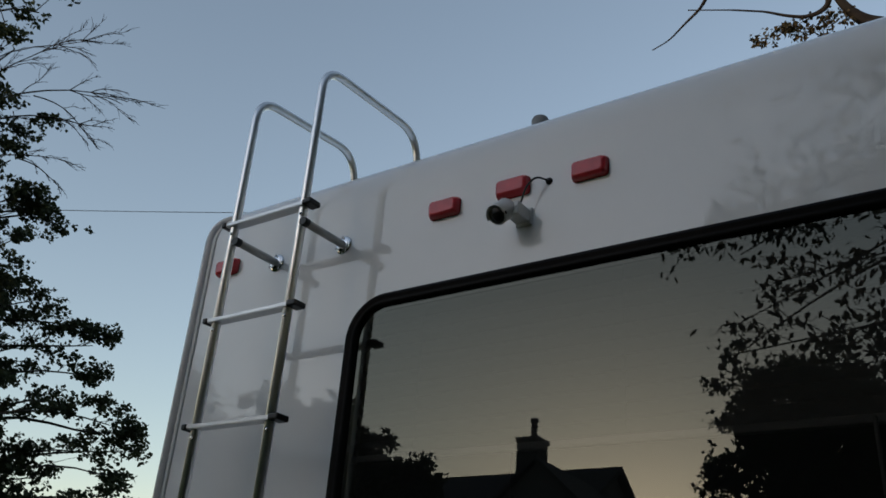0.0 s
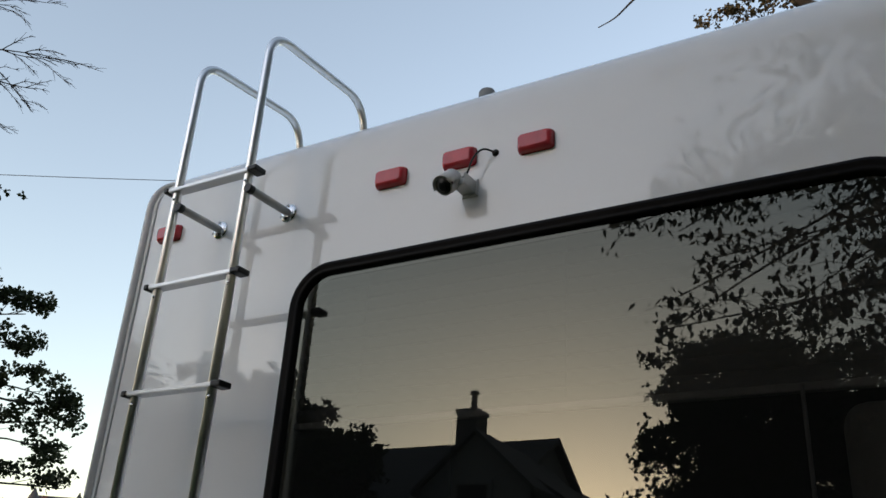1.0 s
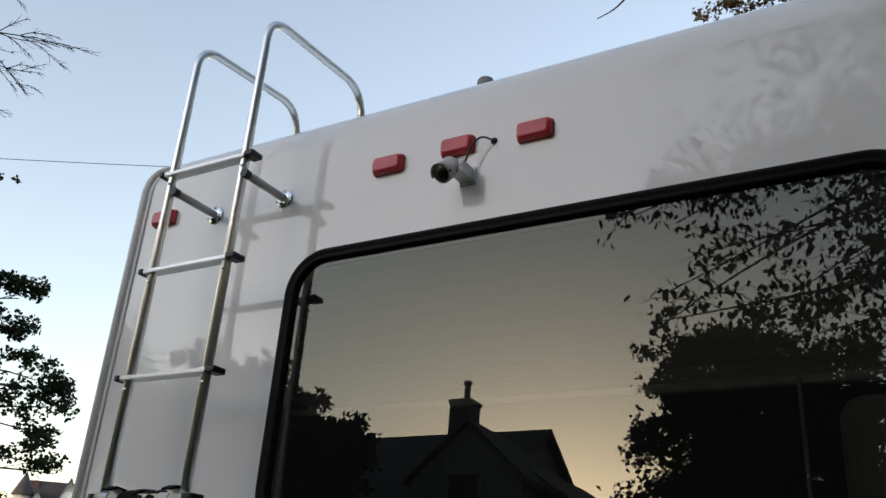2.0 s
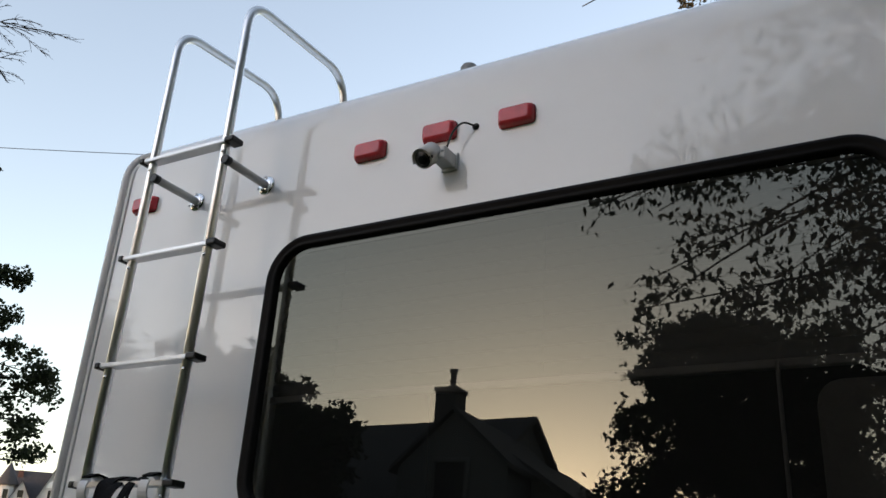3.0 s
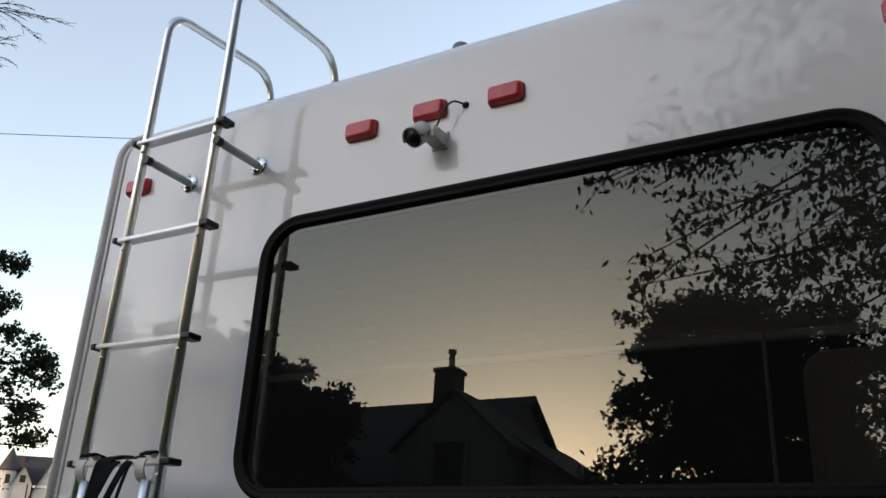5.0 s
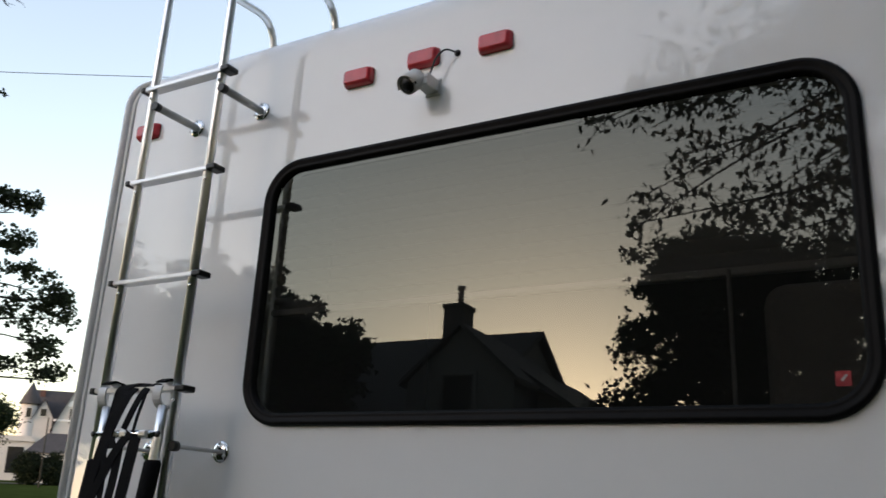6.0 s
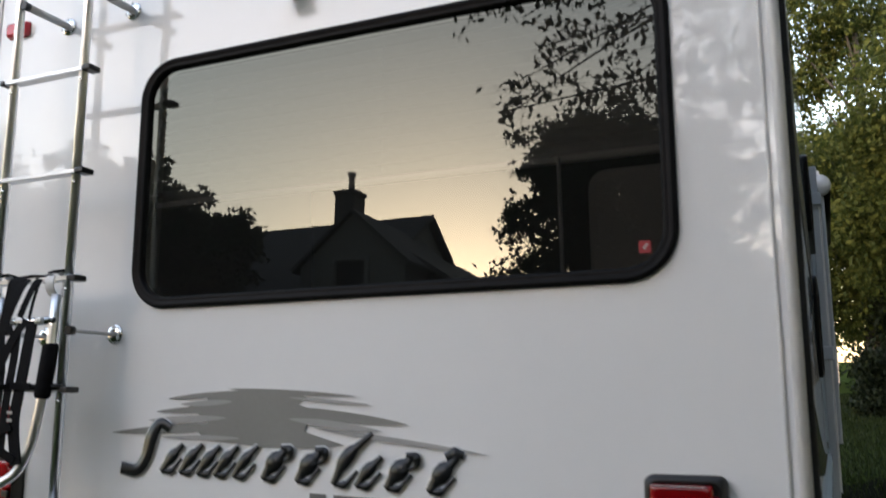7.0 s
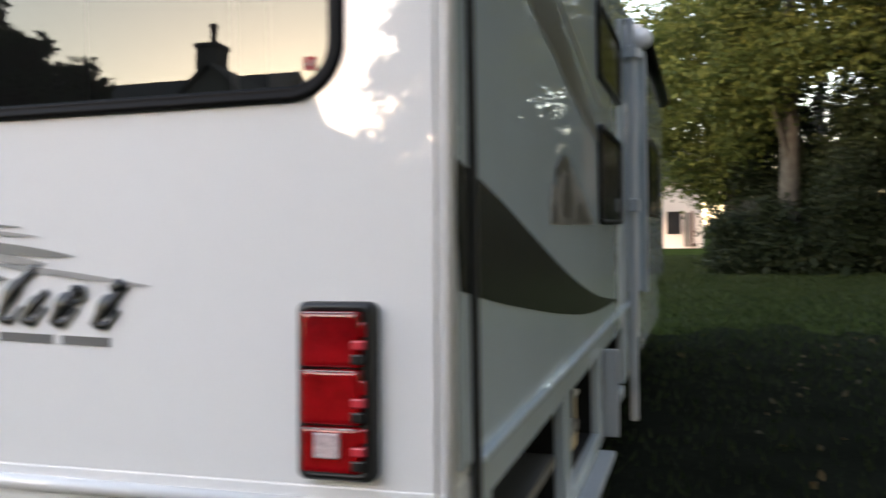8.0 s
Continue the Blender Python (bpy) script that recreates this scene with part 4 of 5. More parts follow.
for k, (a, b, r) in enumerate((((-12.52, 4.37, 9.94), (-11.18, 5.51, 11.01), 0.026), ((-12.4, 4.5, 9.9), (-11.58, 5.04, 10.84), 0.024), ((-12.45, 4.97, 9.57), (-11.28, 6.38, 10.13), 0.034), ((-12.44, 5.15, 9.43), (-11.72, 6.21, 9.63), 0.028), ((-12.2, 5.5, 9.75), (-11.9, 6.3, 9.25), 0.018), ((-12.59, 5.57, 8.77), (-12.43, 6.15, 8.46), 0.020), ((-12.59, 5.4, 8.9), (-12.2, 6.1, 8.9), 0.016))):
    a = Vector(a)
    bare_branch(dead, a + (a - Vector(b)) * 0.5 - Vector((0, 0, 0.15)), a.lerp(Vector(b), 0.94), r * 0.62, 40 + k)
part("dead_bough", dead, TWIG, oak, "bare grey twigs")
swing(oak, 2.2)
# broad tree with low boughs
LOWTREE = at_az(EYE, -67.5, 20)
low_tips = [(-15.7, 6.7, 8.5), (-15.7, 7.5, 7.45), (-15.5, 8.1, 7.1), (-15.2, 8.7, 6.75), (-15.1, 9.4, 5.2), (-14.95, 9.85, 5.15), (-15.0, 9.75, 4.7), (-15.2, 9.5, 4.2), (-15.2, 9.75, 3.6), (-14.9, 10.15, 3.42), (-15.6, 9.0, 6.2), (-15.4, 9.0, 4.6), (-15.7, 8.8, 5.5), (-15.8, 8.4, 4.0), (-15.9, 7.7, 6.6), (-15.9, 9.1, 3.4)]
for k in range(26):
    zz = 3.4 + 5.0 * ((k * 0.618) % 1.0)
    aa, rr = k * 2.4, (4.4 - 0.62 * (zz - 3.4)) * (0.6 + 0.35 * ((k * 0.37) % 1.0))
    low_tips.append((LOWTREE[0] + rr * math.cos(aa), LOWTREE[1] + rr * math.sin(aa), zz))
low_tips += round_tips(LOWTREE, 5.4, 2.4, 2.4, 40, 8)
low = bough_tree(LOWTREE, 8.0, low_tips, 16, 0.095, LEAF_OAK, 5, "broad dark tree with low boughs", 0.3, 0.33, 9, 6)
swing(low, 0.9)
tree(at_az(EYE, -58.0, 62), 4, (0, 0, 4.1), (1.7, 1.7, 1.8), 110, 90, 0.2, LEAF_DARK, 6, "round dark shrub tree near the white house", 0.2, 0.6, name="shrub_tree")

# trees to the right of the motorhome
RIGHT_TREES = (
    (4.15, 26.2, 12, 8.4, 4.2, 5.2, 250, LEAF_LIGHT), (2.7, 31, 13, 9.2, 3.8, 7.2, 430, LEAF_LIGHT), (9.5, 27, 9, 6.0, 4.8, 6.0, 520, LEAF_DARK), (-4.5, 46, 10, 8.5, 5.5, 7.0, 320, LEAF_LIGHT), (14, 34, 11, 8, 6, 8.0, 420, LEAF_DARK),
    (6.5, 39, 12, 9, 5.5, 8.0, 270, LEAF_DARK), (12.5, 1.0, 9, 6.5, 4.6, 6.0, 250, LEAF_DARK), (13.5, 10.0, 9, 6.5, 4.8, 6.0, 230, LEAF_DARK), (13.5, 19.0, 9, 6.5, 4.8, 6.0, 260, LEAF_DARK), (12.0, -8.0, 9, 6.5, 4.6, 6.0, 380, LEAF_DARK),
)
for k, (x, y, h, cz, rx, rz, n, mt) in enumerate(RIGHT_TREES):
    tree((x, y, 0), h, (0, 0, cz), (rx, rx, rz), n, 120, 0.19, mt, 20 + k, "tall green tree behind the lawn" if mt is LEAF_DARK else "tall yellow-green tree behind the lawn", 0.34, 0.66, gap=(0.16, 0.10, 0.05, 0.02, 0.02, 0.14)[k] if k < 6 else 0.02, limbs=6 if k == 0 else 14, flat_low=(3.7, 2.5, 0.8, 2.6)[k] if k < 4 else 0.8)
# leaning tree over the roof: bare boughs and a tuft of turning leaves
bough = thing("leaning_tree", (5.6, 10.4, 0), "leaning dark tree with bare boughs and few brown leaves", "tree")
bb = bmesh.new()
for knots, soft, r0, r1 in (
    (((5.6, 10.4, 0), (4.6, 9.9, 4.5), (2.4, 8.9, 7.6), (0.9, 8.4, 8.3), (0.04, 8.01, 8.58), (-0.14, 7.84, 8.80), (-0.28, 7.7, 9.2)), 0.4, 0.20, 0.04),
    (((-0.25, 7.75, 9.0), (-0.28, 7.8, 8.81), (-0.43, 7.82, 8.755), (-0.58, 7.80, 8.755), (-0.77, 7.73, 8.81), (-0.98, 7.62, 8.885), (-1.34, 7.48, 8.965), (-1.84, 7.28, 9.035)), 0.08, 0.040, 0.008),
    (((-1.5, 7.3, 9.3), (-1.69, 7.33, 9.03), (-1.91, 7.36, 8.91), (-2.15, 7.40, 8.76), (-2.38, 7.38, 8.68)), 0.1, 0.024, 0.007),
):
    line = bend(list(knots), soft, 5)
    tube(line, [r0 + (r1 - r0) * (k / (len(line) - 1)) ** 0.8 for k in range(len(line))], 8, bb)
part("bough", bb, TWIG, bough)
rng = np.random.default_rng(31)
tuft = []
for a, b, n in (((-0.5, 7.85, 8.72), (-1.18, 7.78, 8.62), 26), ((-0.6, 7.9, 8.7), (-0.85, 7.84, 8.72), 16), ((-0.1, 7.9, 8.62), (-0.35, 7.9, 8.72), 16), ((-0.3, 7.95, 8.6), (-0.75, 7.9, 8.58), 22)):
    a, b = Vector(a), Vector(b)
    tuft += [tuple(a.lerp(b, rng.random()) + Vector(rng.normal(0, 0.045, 3))) for _ in range(n)]
leaf_cloud("crown", tuft, 7, (0.05, 0.05, 0.05), 0.062, LEAF_AUTUMN, bough, 131, 0.2, 1.4)


def hedge(x0, x1, y0, y1, h, n, seed, label, uneven=1.0):
    rng = np.random.default_rng(seed)
    g = thing("hedge", ((x0 + x1) / 2, (y0 + y1) / 2, 0), label, "hedge")
    c = np.stack([rng.uniform(x0, x1, n), rng.uniform(y0, y1, n), rng.uniform(0.0, 1.0, n) ** 0.8 * h], 1)
    crest = 0.70 + 0.22 * uneven * np.sin(c[:, 0] * 1.3 + seed) * np.cos(c[:, 1] * 0.9) + 0.16 * uneven * np.sin(c[:, 0] * 3.7 + 2 * seed) + 0.10 * np.sin(c[:, 0] * 7.9 + c[:, 1] * 5.0)
    c[:, 2] *= crest
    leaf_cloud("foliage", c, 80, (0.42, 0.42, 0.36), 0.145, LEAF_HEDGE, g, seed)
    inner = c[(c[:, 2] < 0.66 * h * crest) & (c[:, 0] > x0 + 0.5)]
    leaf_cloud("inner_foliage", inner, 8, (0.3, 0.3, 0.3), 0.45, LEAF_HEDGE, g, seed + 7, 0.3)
    for k in range(8):
        x, y = rng.uniform(x0 + 0.3, x1 - 0.3), rng.uniform(y0, y1)
        part("stem", tube([(x, y, 0), (x + rng.normal(0, 0.1), y, h * 0.4), (x + rng.normal(0, 0.2), y + rng.normal(0, 0.2), h * 0.75)], [0.03, 0.025, 0.01], 5), BARK, g)


# high crowns added to the right, to keep sky light off the yard
for k, (x, y, r) in enumerate(((8.5, 3.0, 3.8), (8.5, 10.5, 4.0), (9.0, 18.0, 4.2))):
    tree((x + 1.0, y, 0), 10, (-1.0, 0, 9.6), (r, r + 0.6, 2.4), 330, 70, 0.26, LEAF_DARK, 35 + k, "tall tree added beside the yard to shade it", 0.34, 0.8, flat_low=6.4)
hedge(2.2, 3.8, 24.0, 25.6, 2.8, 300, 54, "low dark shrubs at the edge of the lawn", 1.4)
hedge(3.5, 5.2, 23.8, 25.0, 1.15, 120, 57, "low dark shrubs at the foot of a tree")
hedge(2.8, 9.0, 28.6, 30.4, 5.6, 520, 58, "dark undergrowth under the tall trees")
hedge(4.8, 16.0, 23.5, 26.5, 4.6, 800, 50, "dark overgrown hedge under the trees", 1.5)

# behind the viewer: shrubs and trees that the window and the white wall mirror
hedge(-4.25, 9.0, -14.5, -11.5, 5.1, 1200, 52, "tall dark hedge across the yard")
hedge(-2.4, 12.5, -19.0, -16.0, 5.3, 1150, 53, "tall dark row of shrubs behind the hedge")
hedge(-3.0, 0.8, -16.0, -14.8, 5.6, 300, 55, "dense dark shrubs between the hedge rows")
# added filler: stops low sky glow from making a bright spot on the wall
hedge(-5.3, -2.9, -17.5, -16.5, 5.7, 240, 59, "dark shrubs added beside the grey house to block the glow", 0.4)
YARD = (-0.55, -13.0, 0)
tree(YARD, 5.5, (0, 0, 4.2), (2.9, 2.2, 2.4), 230, 70, 0.10, LEAF_DARK, 60, "dark bushy tree across the yard", 0.2, 0.42)
bough_tree((-1.75, -12.6, 0), 5.8, round_tips((-1.75, -12.6, 0), 5.0, 1.85, 1.8, 66, 65, -0.4), 15, 0.10, LEAF_DARK, 66, "dark small-leaved tree with upright sprays", 0.14, 0.28, 7, 6)
tree((5.5, -12.0, 0), 8, (0, 0, 6.5), (4.5, 2.6, 4.5), 320, 90, 0.16, LEAF_DARK, 61, "tall dark tree across the yard", 0.3, 0.6)
bough_tree((-11.35, -11.7, 0), 5.4, round_tips((-11.35, -11.7, 0), 4.05, 1.75, 1.9, 80, 62), 13, 0.15, LEAF_DARK, 62, "dark round-crowned tree beside the grey house", 0.24, 0.36, 8, 6)
bough_tree((-13.3, -12.2, 0), 6.6, round_tips((-13.3, -12.2, 0), 4.9, 1.8, 2.0, 70, 68), 13, 0.15, LEAF_DARK, 69, "tall dark tree with an uneven crown beside the grey house", 0.24, 0.36, 8, 6)
tree((-19.0, -10.5, 0), 9, (0, 0, 5.6), (3.4, 3.4, 3.4), 420, 120, 0.15, LEAF_DARK, 63, "tall dark tree beside the grey house", 0.3, 0.6)
# two unseen trees added behind on the right, only for their shade
for k, (x, y, r) in enumerate(((8.6, -4.5, 3.4), (10.5, -11.0, 4.2))):
    tree((x, y, 0), 10, (0, 0, 8.0), (r, r, 4.2), 420, 80, 0.24, LEAF_DARK, 90 + k, "tall unseen tree added to shade the edge of the yard", 0.32, 0.7, flat_low=3.2)

# drooping crab-apple over the yard
cherry = thing("drooping_tree", (4.4, -4.6, 0), "tree with drooping twigs, hanging leaves and small dark fruit", "tree")
rng = np.random.default_rng(9)
wood, berries, hang, high = bmesh.new(), bmesh.new(), [], []
tube([(4.4, -4.6, 0), (4.3, -4.5, 2.2), (3.9, -4.3, 3.6), (3.2, -4.0, 4.4), (2.7, -3.9, 7.0)], [0.16, 0.14, 0.12, 0.10, 0.04], 10, wood)
FRUIT_BOUGHS = [(-0.16, -2.85, 3.50), (-0.20, -2.88, 3.32), (0.06, -2.82, 3.70), (-0.08, -2.72, 3.86), (-0.30, -2.75, 4.08), (0.30, -2.9, 3.36), (0.25, -2.7, 4.0), (0.55, -3.1, 3.55), (0.6, -2.95, 3.20), (0.65, -2.75, 4.02), (0.9, -3.2, 3.3), (0.75, -3.3, 3.75), (0.85, -2.9, 3.05), (1.2, -3.0, 3.6), (1.3, -3.2, 3.2), (1.1, -2.8, 4.1), (1.7, -3.1, 3.4), (1.8, -3.4, 3.9), (0.1, -3.3, 4.35), (1.5, -2.9, 2.95)]
FRUIT_BOUGHS = [(x - 0.18, y, z) for x, y, z in FRUIT_BOUGHS] + [(-0.72, -2.85, 4.02), (-0.56, -2.9, 4.06), (-0.40, -2.8, 3.30)]
FRUIT_BOUGHS += [(x + 0.16, y - 0.22, z + 0.10) for x, y, z in FRUIT_BOUGHS if x > 0.2]
for tip in FRUIT_BOUGHS:
    end = Vector(tip)
    start = Vector((3.9, -4.3, 3.6)).lerp(Vector((3.1, -3.95, 4.9)), rng.random())
    line = bough_line(start, end, rng, 0.10, 0.05, 14)
    tube(line, [0.024 * (1 - 0.92 * j / 14) + 0.0018 for j in range(15)], 6, wood)
    reach = (end - start).length
    for k in range(int(13 * reach)):
        j = rng.uniform(2.0, 13.9)
        p = line[int(j)].lerp(line[int(j) + 1], j - int(j))
        d = (end - start).normalized() * rng.uniform(0.1, 0.9) + Vector((rng.normal(0, 0.5), rng.normal(0, 0.5), rng.normal(-0.15, 0.45)))
        q = p + d * rng.uniform(0.14, 0.32)
        twig = bough_line(p, q, rng, 0.12, 0.12, 5)
        tube(twig, [0.0035, 0.003, 0.0026, 0.0022, 0.0018, 0.0012], 4, wood)
        for i in range(1, 6):
            if rng.random() < 0.55:
                hang.append(tuple(twig[i]))
        if rng.random() < 0.45:
            for i in range(int(rng.integers(2, 5))):
                b = twig[int(rng.integers(2, 6))] + Vector((rng.normal(0, 0.02), rng.normal(0, 0.02), -rng.uniform(0.015, 0.045)))
                tube([b + Vector((0, 0, 0.0055)), b, b - Vector((0, 0, 0.0055))], [0.003, 0.0058, 0.003], 6, berries)
    for j in range(9, 15):
        hang.append(tuple(line[j]))
for k in range(64):
    end = Vector((rng.uniform(-0.95, 3.4), rng.uniform(-6.2, -3.0), rng.uniform(4.9, 7.6)))
    start = Vector((3.2, -4.0, 4.6)).lerp(Vector((2.7, -3.9, 7.0)), rng.uniform(0, 1))
    line = bough_line(start, end, rng, 0.10, 0.05, 9)
    tube(line, [0.013 * (1 - 0.9 * j / 9) + 0.0015 for j in range(10)], 5, wood)
    for j in (4, 6, 7, 8, 9):
        c = line[j] + Vector(rng.normal(0, 0.12, 3))
        high += [tuple(c + Vector(rng.normal(0, 0.15, 3))) for _ in range(8)]
part("trunk", wood, TWIG, cherry)
part("fruit", berries, PLASTIC, cherry, "tiny dark fruit")
leaf_cloud("crown", hang, 3, (0.07, 0.07, 0.07), 0.060, LEAF_OAK, cherry, 91, 0.93, 1.9, oval=True)
leaf_cloud("upper_crown", high, 4, (0.10, 0.10, 0.08), 0.070, LEAF_DARK, cherry, 92, 0.6, 1.75, oval=True)


# ---- houses ----
def gable_roof(parent, m, x0, x1, y0, y1, eave, ridge, over=0.3, thick=0.14, material=SHINGLE):
    """Two slopes with their ridge along x."""
    ym = (y0 + y1) / 2
    k = (ridge - eave) / (ym - y0)
    for s in (-1, 1):
        ye = ym + s * ((y1 - y0) / 2 + over)
        ze = eave - over * k
        bm = bmesh.new()
        pts = [(x0 - over, ym, ridge), (x1 + over, ym, ridge), (x1 + over, ye, ze), (x0 - over, ye, ze)]
        a = [bm.verts.new(p) for p in pts]
        b = [bm.verts.new((x, y, z + thick)) for x, y, z in pts]
        bm.faces.new(a)
        bm.faces.new(b[::-1])
        for i in range(4):
            bm.faces.new((a[i], b[i], b[(i + 1) % 4], a[(i + 1) % 4]))
        part("roof_slope", bm, material, parent, m=m)


def gable_walls(parent, m, x0, x1, y0, y1, eave, ridge, material):
    ym = (y0 + y1) / 2
    bm = prism([(y0, 0), (y1, 0), (y1, eave), (ym, ridge), (y0, eave)], lambda u, v, d: Vector((x0 + d, u, v)), x1 - x0)
    part("wall_block", bm, material, parent, m=m)


def house_window(parent, m, x, y, z, w, h, facing="y", rim=SIDING):
    """A framed pane set on a wall; facing -y or +x."""
    turn = pose(x, y, z, 0, 0, 0 if facing == "y" else 90)
    f = part("window", loft([[(u, d, v) for u, v in ((-w / 2 - o, -h / 2 - o), (w / 2 + o, -h / 2 - o), (w / 2 + o, h / 2 + o), (-w / 2 - o, h / 2 + o))] for d, o in ((0.02, 0.1), (-0.06, 0.1), (-0.06, 0.0), (-0.01, 0.0))]), rim, parent, m=m @ turn)
    part("pane", box(-w / 2, w / 2, -0.012, 0.02, -h / 2, h / 2), DARK_PANE, f, m=m @ turn)


# grey house across the yard, mirrored in the window
GH = pose(-10.07, -17.68, 0, 0, 0, 180)
grey = thing("grey_house", (-10.07, -17.68, 0), "low grey house with a dark shingle roof and a brick chimney", "house")
gable_walls(grey, GH, -2.17, 9.0, -3.6, 3.6, 4.1, 6.66, OLD_WALL)
gable_roof(grey, GH, -2.17, 9.0, -3.6, 3.6, 4.1, 6.66, 0.2)
gable = pose(-7.92, -14.28, 0, 0, 0, 90)
gable_walls(grey, gable, -3.0, 0.35, -1.3, 1.3, 4.85, 5.98, OLD_WALL)
gable_roof(grey, gable, -3.0, 0.35, -1.3, 1.3, 4.85, 5.98, 0.15, 0.10)
house_window(grey, GH, -2.15, -3.77, 4.3, 0.7, 1.2, rim=OLD_WALL)
for hx, hz in ((0.6, 2.2), (2.4, 2.2), (4.6, 2.2), (6.8, 2.2)):
    house_window(grey, GH, hx, -3.62, hz, 0.9, 1.4, rim=OLD_WALL)
part("front_door", box(-0.6, 0.4, -3.66, -3.58, 0.1, 2.2, 0.02), BRICK, grey, m=GH)
chimney = part("chimney", box(0.20, 0.82, 0.3, 0.92, 5.6, 7.82, 0.02), OLD_BRICK, grey, "dark brick chimney with a pot", m=GH)
part("chimney_cap", box(0.16, 0.86, 0.26, 0.96, 7.72, 7.84, 0.02), OLD_BRICK, chimney, m=GH)
part("chimney_pot", tube([(0.48, 0.62, 7.8), (0.48, 0.62, 8.30), (0.48, 0.62, 8.31), (0.48, 0.62, 8.40)], [0.09, 0.085, 0.12, 0.12], 12), OLD_BRICK, chimney, m=GH, smooth=True)
lean = prism([(-2.17, 0), (-4.9, 0), (-4.9, 3.95), (-2.17, 5.70)], lambda u, v, d: Vector((u, d - 2.6, v)), 5.2)
part("side_room", lean, OLD_WALL, grey, m=GH)
lr = prism([(-2.19, 5.72), (-5.25, 3.76), (-5.25, 3.88), (-2.19, 5.84)], lambda u, v, d: Vector((u, d - 2.85, v)), 5.7)
part("side_roof", lr, SHINGLE, grey, m=GH)

# white house with a turret far over the lawn
WH = Matrix.Translation(at_az(EYE, -53.2, 110)) @ pose(0, 0, 0, 0, 0, 53.2)
white = thing("white_house", at_az(EYE, -53.2, 110), "far white Victorian house with a turret and dark roofs", "house")
gable_walls(white, WH @ pose(0, 0, 0, 0, 0, 90), -1.5, 7.5, -2.0, 2.0, 6.0, 10.4, SIDING)
gable_roof(white, WH @ pose(0, 0, 0, 0, 0, 90), -1.5, 7.5, -2.0, 2.0, 6.0, 10.4, 0.3)
gable_walls(white, WH, -4.0, 8.0, 0.2, 7.2, 6.0, 10.2, SIDING)
gable_roof(white, WH, -4.0, 8.0, 0.2, 7.2, 6.0, 10.2, 0.4)
gable_walls(white, WH @ pose(0, 0, 0, 0, 0, 90), -0.5, 2.5, 2.2, 4.2, 7.0, 8.9, SIDING)
gable_roof(white, WH @ pose(0, 0, 0, 0, 0, 90), -0.5, 2.5, 2.2, 4.2, 7.0, 8.9, 0.2)
for hx, hy, hz, hw, hh in ((0, -1.52, 7.2, 0.9, 1.6), (0, -1.52, 3.8, 1.0, 1.6), (-3.2, -0.52, 7.5, 0.6, 0.8), (-4.7, -0.78, 7.4, 0.5, 1.0), (-3.5, 0.18, 4.8, 0.7, 1.5), (-2.6, 0.18, 4.8, 0.7, 1.5), (3.6, 0.18, 4.4, 0.8, 1.5), (5.6, 0.18, 4.4, 0.8, 1.5)):
    house_window(white, WH, hx, hy, hz, hw, hh)
part("pediment_band", box(-2.05, 2.05, -1.60, -1.50, 6.55, 6.80, 0.02), TRIM, white, "white pediment band", m=WH)
part("gable_arch", plate([(0.75 * math.cos(radians(a)), 8.25 + 0.75 * math.sin(radians(a))) for a in range(0, 181, 20)], -1.60, -1.50), TRIM, white, "white arched gable ornament", m=WH)
tower = part("turret", tube([(-4.7, 0.2, 0), (-4.7, 0.2, 8.5)], 0.95, 8), SIDING, white, m=WH)
part("turret_roof", tube([(-4.7, 0.2, 8.35), (-4.7, 0.2, 8.5), (-4.7, 0.2, 10.9)], [1.2, 1.2, 0.03], 8), SHINGLE, tower, "steep pointed turret roof", m=WH)
part("chimney", box(-3.9, -3.35, 3.0, 3.6, 8.0, 10.3, 0.02), BRICK, white, "red brick chimney", m=WH)
part("porch", box(-8.4, -3.8, -1.6, 1.2, 0.0, 4.2, 0.02), SIDING, white, m=WH)
part("porch_roof", prism([(-8.7, 4.2), (-3.5, 4.2), (-4.1, 4.8), (-8.1, 4.8)], lambda u, v, d: Vector((u, d - 1.9, v)), 3.3), SIDING, white, m=WH)
part("porch_opening", box(-6.2, -4.6, -1.63, -1.4, 0.8, 3.6), DARK_PANE, white, m=WH)
shed = thing("white_garage", at_az(EYE, -53.4, 98), "far small white garage with a dark hipped roof", "garage")
SH = Matrix.Translation(at_az(EYE, -53.6, 98)) @ pose(0, 0, 0, 0, 0, 53.6)
part("wall_block", box(-3.2, 2.2, 0, 5, 0, 3.0), SIDING, shed, m=SH)
hip = bmesh.new()
hv = [hip.verts.new(p) for p in ((-3.5, -0.3, 2.95), (2.5, -0.3, 2.95), (2.5, 5.3, 2.95), (-3.5, 5.3, 2.95), (-1.5, 2.5, 5.0), (0.6, 2.5, 5.0))]
for q in ((0, 1, 5, 4), (1, 2, 5), (2, 3, 4, 5), (3, 0, 4), (3, 2, 1, 0)):
    hip.faces.new([hv[i] for i in q])
part("roof", hip, SHINGLE, shed, m=SH)
part("garage_door", box(-0.6, 1.6, -0.05, 0.02, 0.05, 2.3), OLD_WALL, shed, m=SH)
for k, (az, d) in enumerate(((-55.25, 90), (-53.85, 90))):
    tree(at_az(EYE, az, d), 1.2, (0, 0, 1.4), (1.0, 1.0, 1.25), 80, 150, 0.24, LEAF_HEDGE, 70 + k, "round dark shrub on the lawn", 0.1, 0.5, name="shrub", limbs=5)

pole = thing("utility_pole", at_az(EYE, -54.55, 80), "thin weathered grey pole on the far lawn", "pole")
px, py, pz = at_az(EYE, -54.55, 80)
part("shaft", tube([(px, py, pz), (px, py, pz + 5.6)], [0.075, 0.055], 8), BARK, pole, smooth=True)

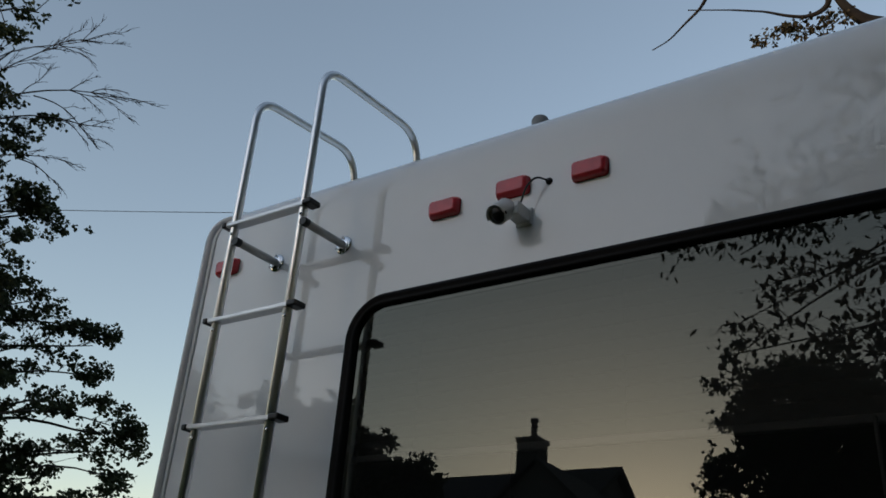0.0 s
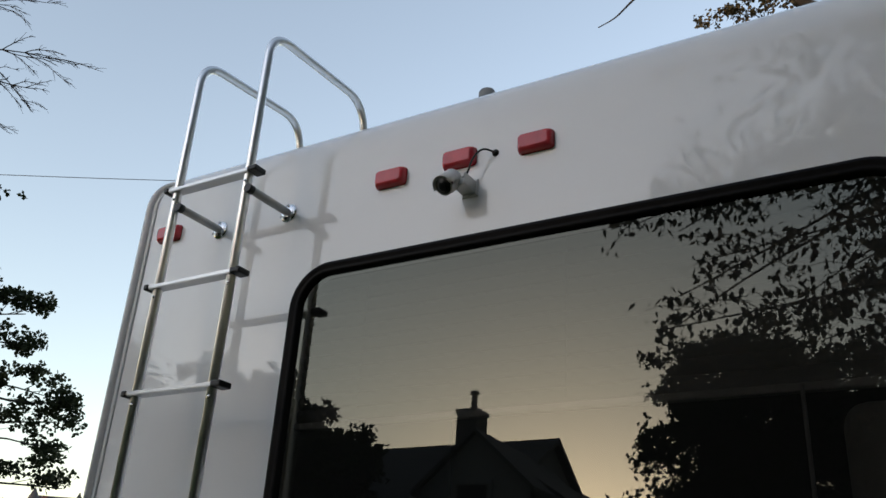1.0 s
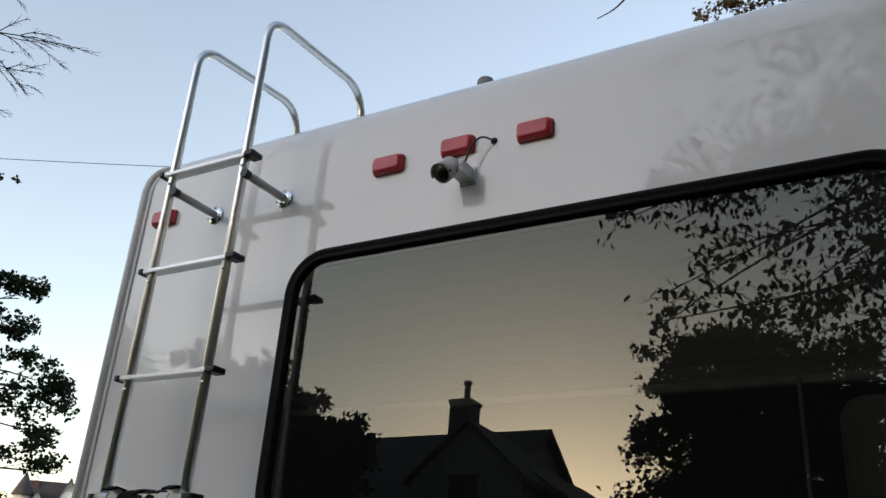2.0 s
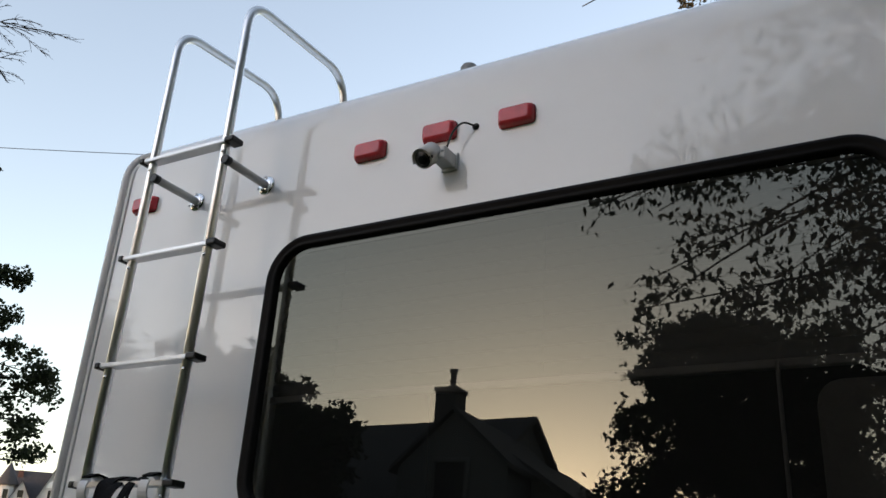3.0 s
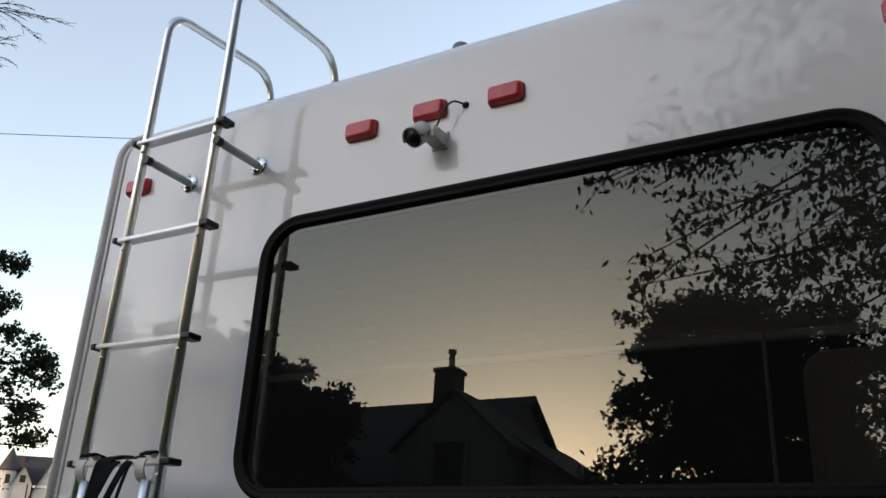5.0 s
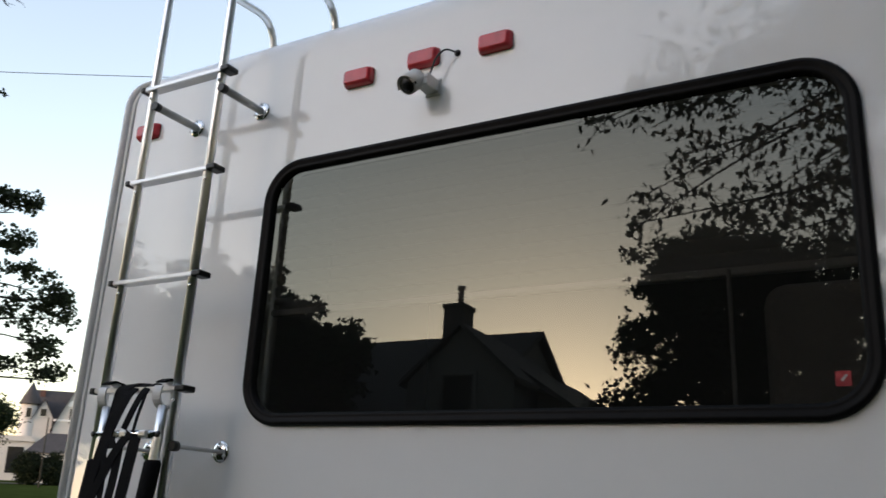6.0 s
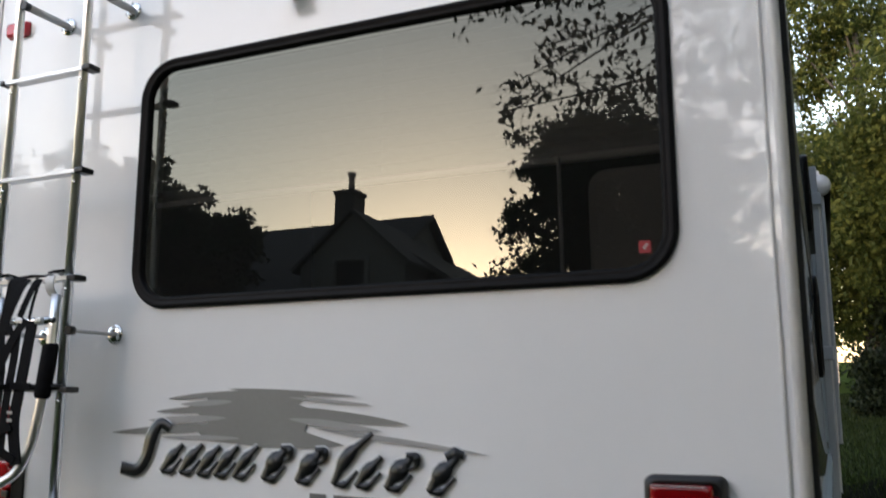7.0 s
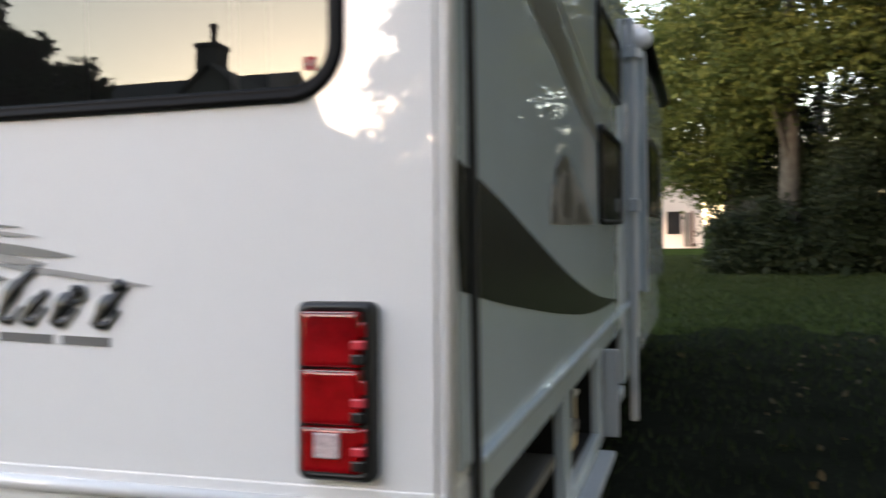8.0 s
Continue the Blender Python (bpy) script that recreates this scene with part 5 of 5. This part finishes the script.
# white outbuilding beyond the right-hand trees
barn = thing("white_outbuilding", (-4.0, 54, 0), "far white outbuilding with a dark doorway", "building")
gable_walls(barn, pose(-4, 54, 0), -9, 5.7, 0, 8, 4.2, 6.6, SIDING)
gable_roof(barn, pose(-4, 54, 0), -9, 5.7, 0, 8, 4.2, 6.6)
part("doorway", box(-0.45, 0.38, 53.9, 54.05, 0.87, 2.28), DARK_PANE, barn)
part("grey_door", box(0.55, 0.98, 53.9, 54.05, 0.1, 2.2), OLD_WALL, barn)
part("door_post", box(1.02, 1.14, 53.88, 54.05, 0.1, 2.3), BRICK, barn)

# overhead wire
wire = thing("overhead_wire", at_az(EYE, -52, 25, 13), "thin black overhead utility wire", "wire")
wa, wb = Vector(at_az(EYE, -59.0, 27.1, 13.14)), Vector(at_az(EYE, -51.2, 25.5, 13.15))
span = [wa + (wb - wa) * u - Vector((0, 0, 0.02 * (1 - u) * u)) for u in (-8, -4, -1, -0.5, 0, 0.5, 1, 2, 4, 7)]
span.append(Vector((4.35 + 0.4 * noise.noise(Vector((20, 3, 0))), 26.3 + 0.4 * noise.noise(Vector((20, 3, 9))), 11.95)))  # tied to the tall tree
part("cable", tube(span, 0.011, 6), PLASTIC, wire, smooth=True)


def grass_stuff(x0, x1, y0, y1, n, h, seed):
    rng = np.random.default_rng(seed)
    p = np.stack([rng.uniform(x0, x1, n), y0 + (y1 - y0) * rng.uniform(0, 1, n) ** 1.4, np.zeros(n)], 1)
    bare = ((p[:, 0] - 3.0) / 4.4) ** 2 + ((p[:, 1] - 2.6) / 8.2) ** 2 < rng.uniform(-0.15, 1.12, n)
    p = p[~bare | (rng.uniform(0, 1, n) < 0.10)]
    n = len(p)
    a = rng.uniform(0, 6.283, n)
    s = np.stack([np.cos(a), np.sin(a), np.zeros(n)], 1) * (0.006 + 0.0006 * p[:, 1:2])
    d = np.stack([rng.normal(0, 0.35, n), rng.normal(0, 0.35, n), np.ones(n)], 1) * (h * rng.uniform(0.5, 1.3, n))[:, None]
    v = np.stack([p - s, p + s, p + d], 1).reshape(-1, 3)
    me = bpy.data.meshes.new("grass")
    me.from_pydata(v.tolist(), [], np.arange(3 * n).reshape(-1, 3).tolist())
    me.materials.append(BLADE)
    tagged(new("grass", me), "uneven green grass blades on the lawn", "grass", kind="stuff")


grass_stuff(-6, 14, 1.0, 40, 150000, 0.085, 80)


def fallen_leaves(n, seed):
    """Dry leaves scattered on the soil."""
    rng = np.random.default_rng(seed)
    p = np.stack([rng.uniform(1.4, 6.5, n), rng.uniform(-1.0, 10.0, n), np.full(n, 0.03)], 1)
    leaves = thing("leaf_litter", (3.5, 4.0, 0.02), "scattered small dry leaves on the soil", "leaves", kind="stuff")
    leaf_cloud("dry_leaves", p, 1, (0.1, 0.1, 0.012), 0.06, LEAF_AUTUMN, leaves, seed, 0.0, 1.3)


fallen_leaves(190, 84)
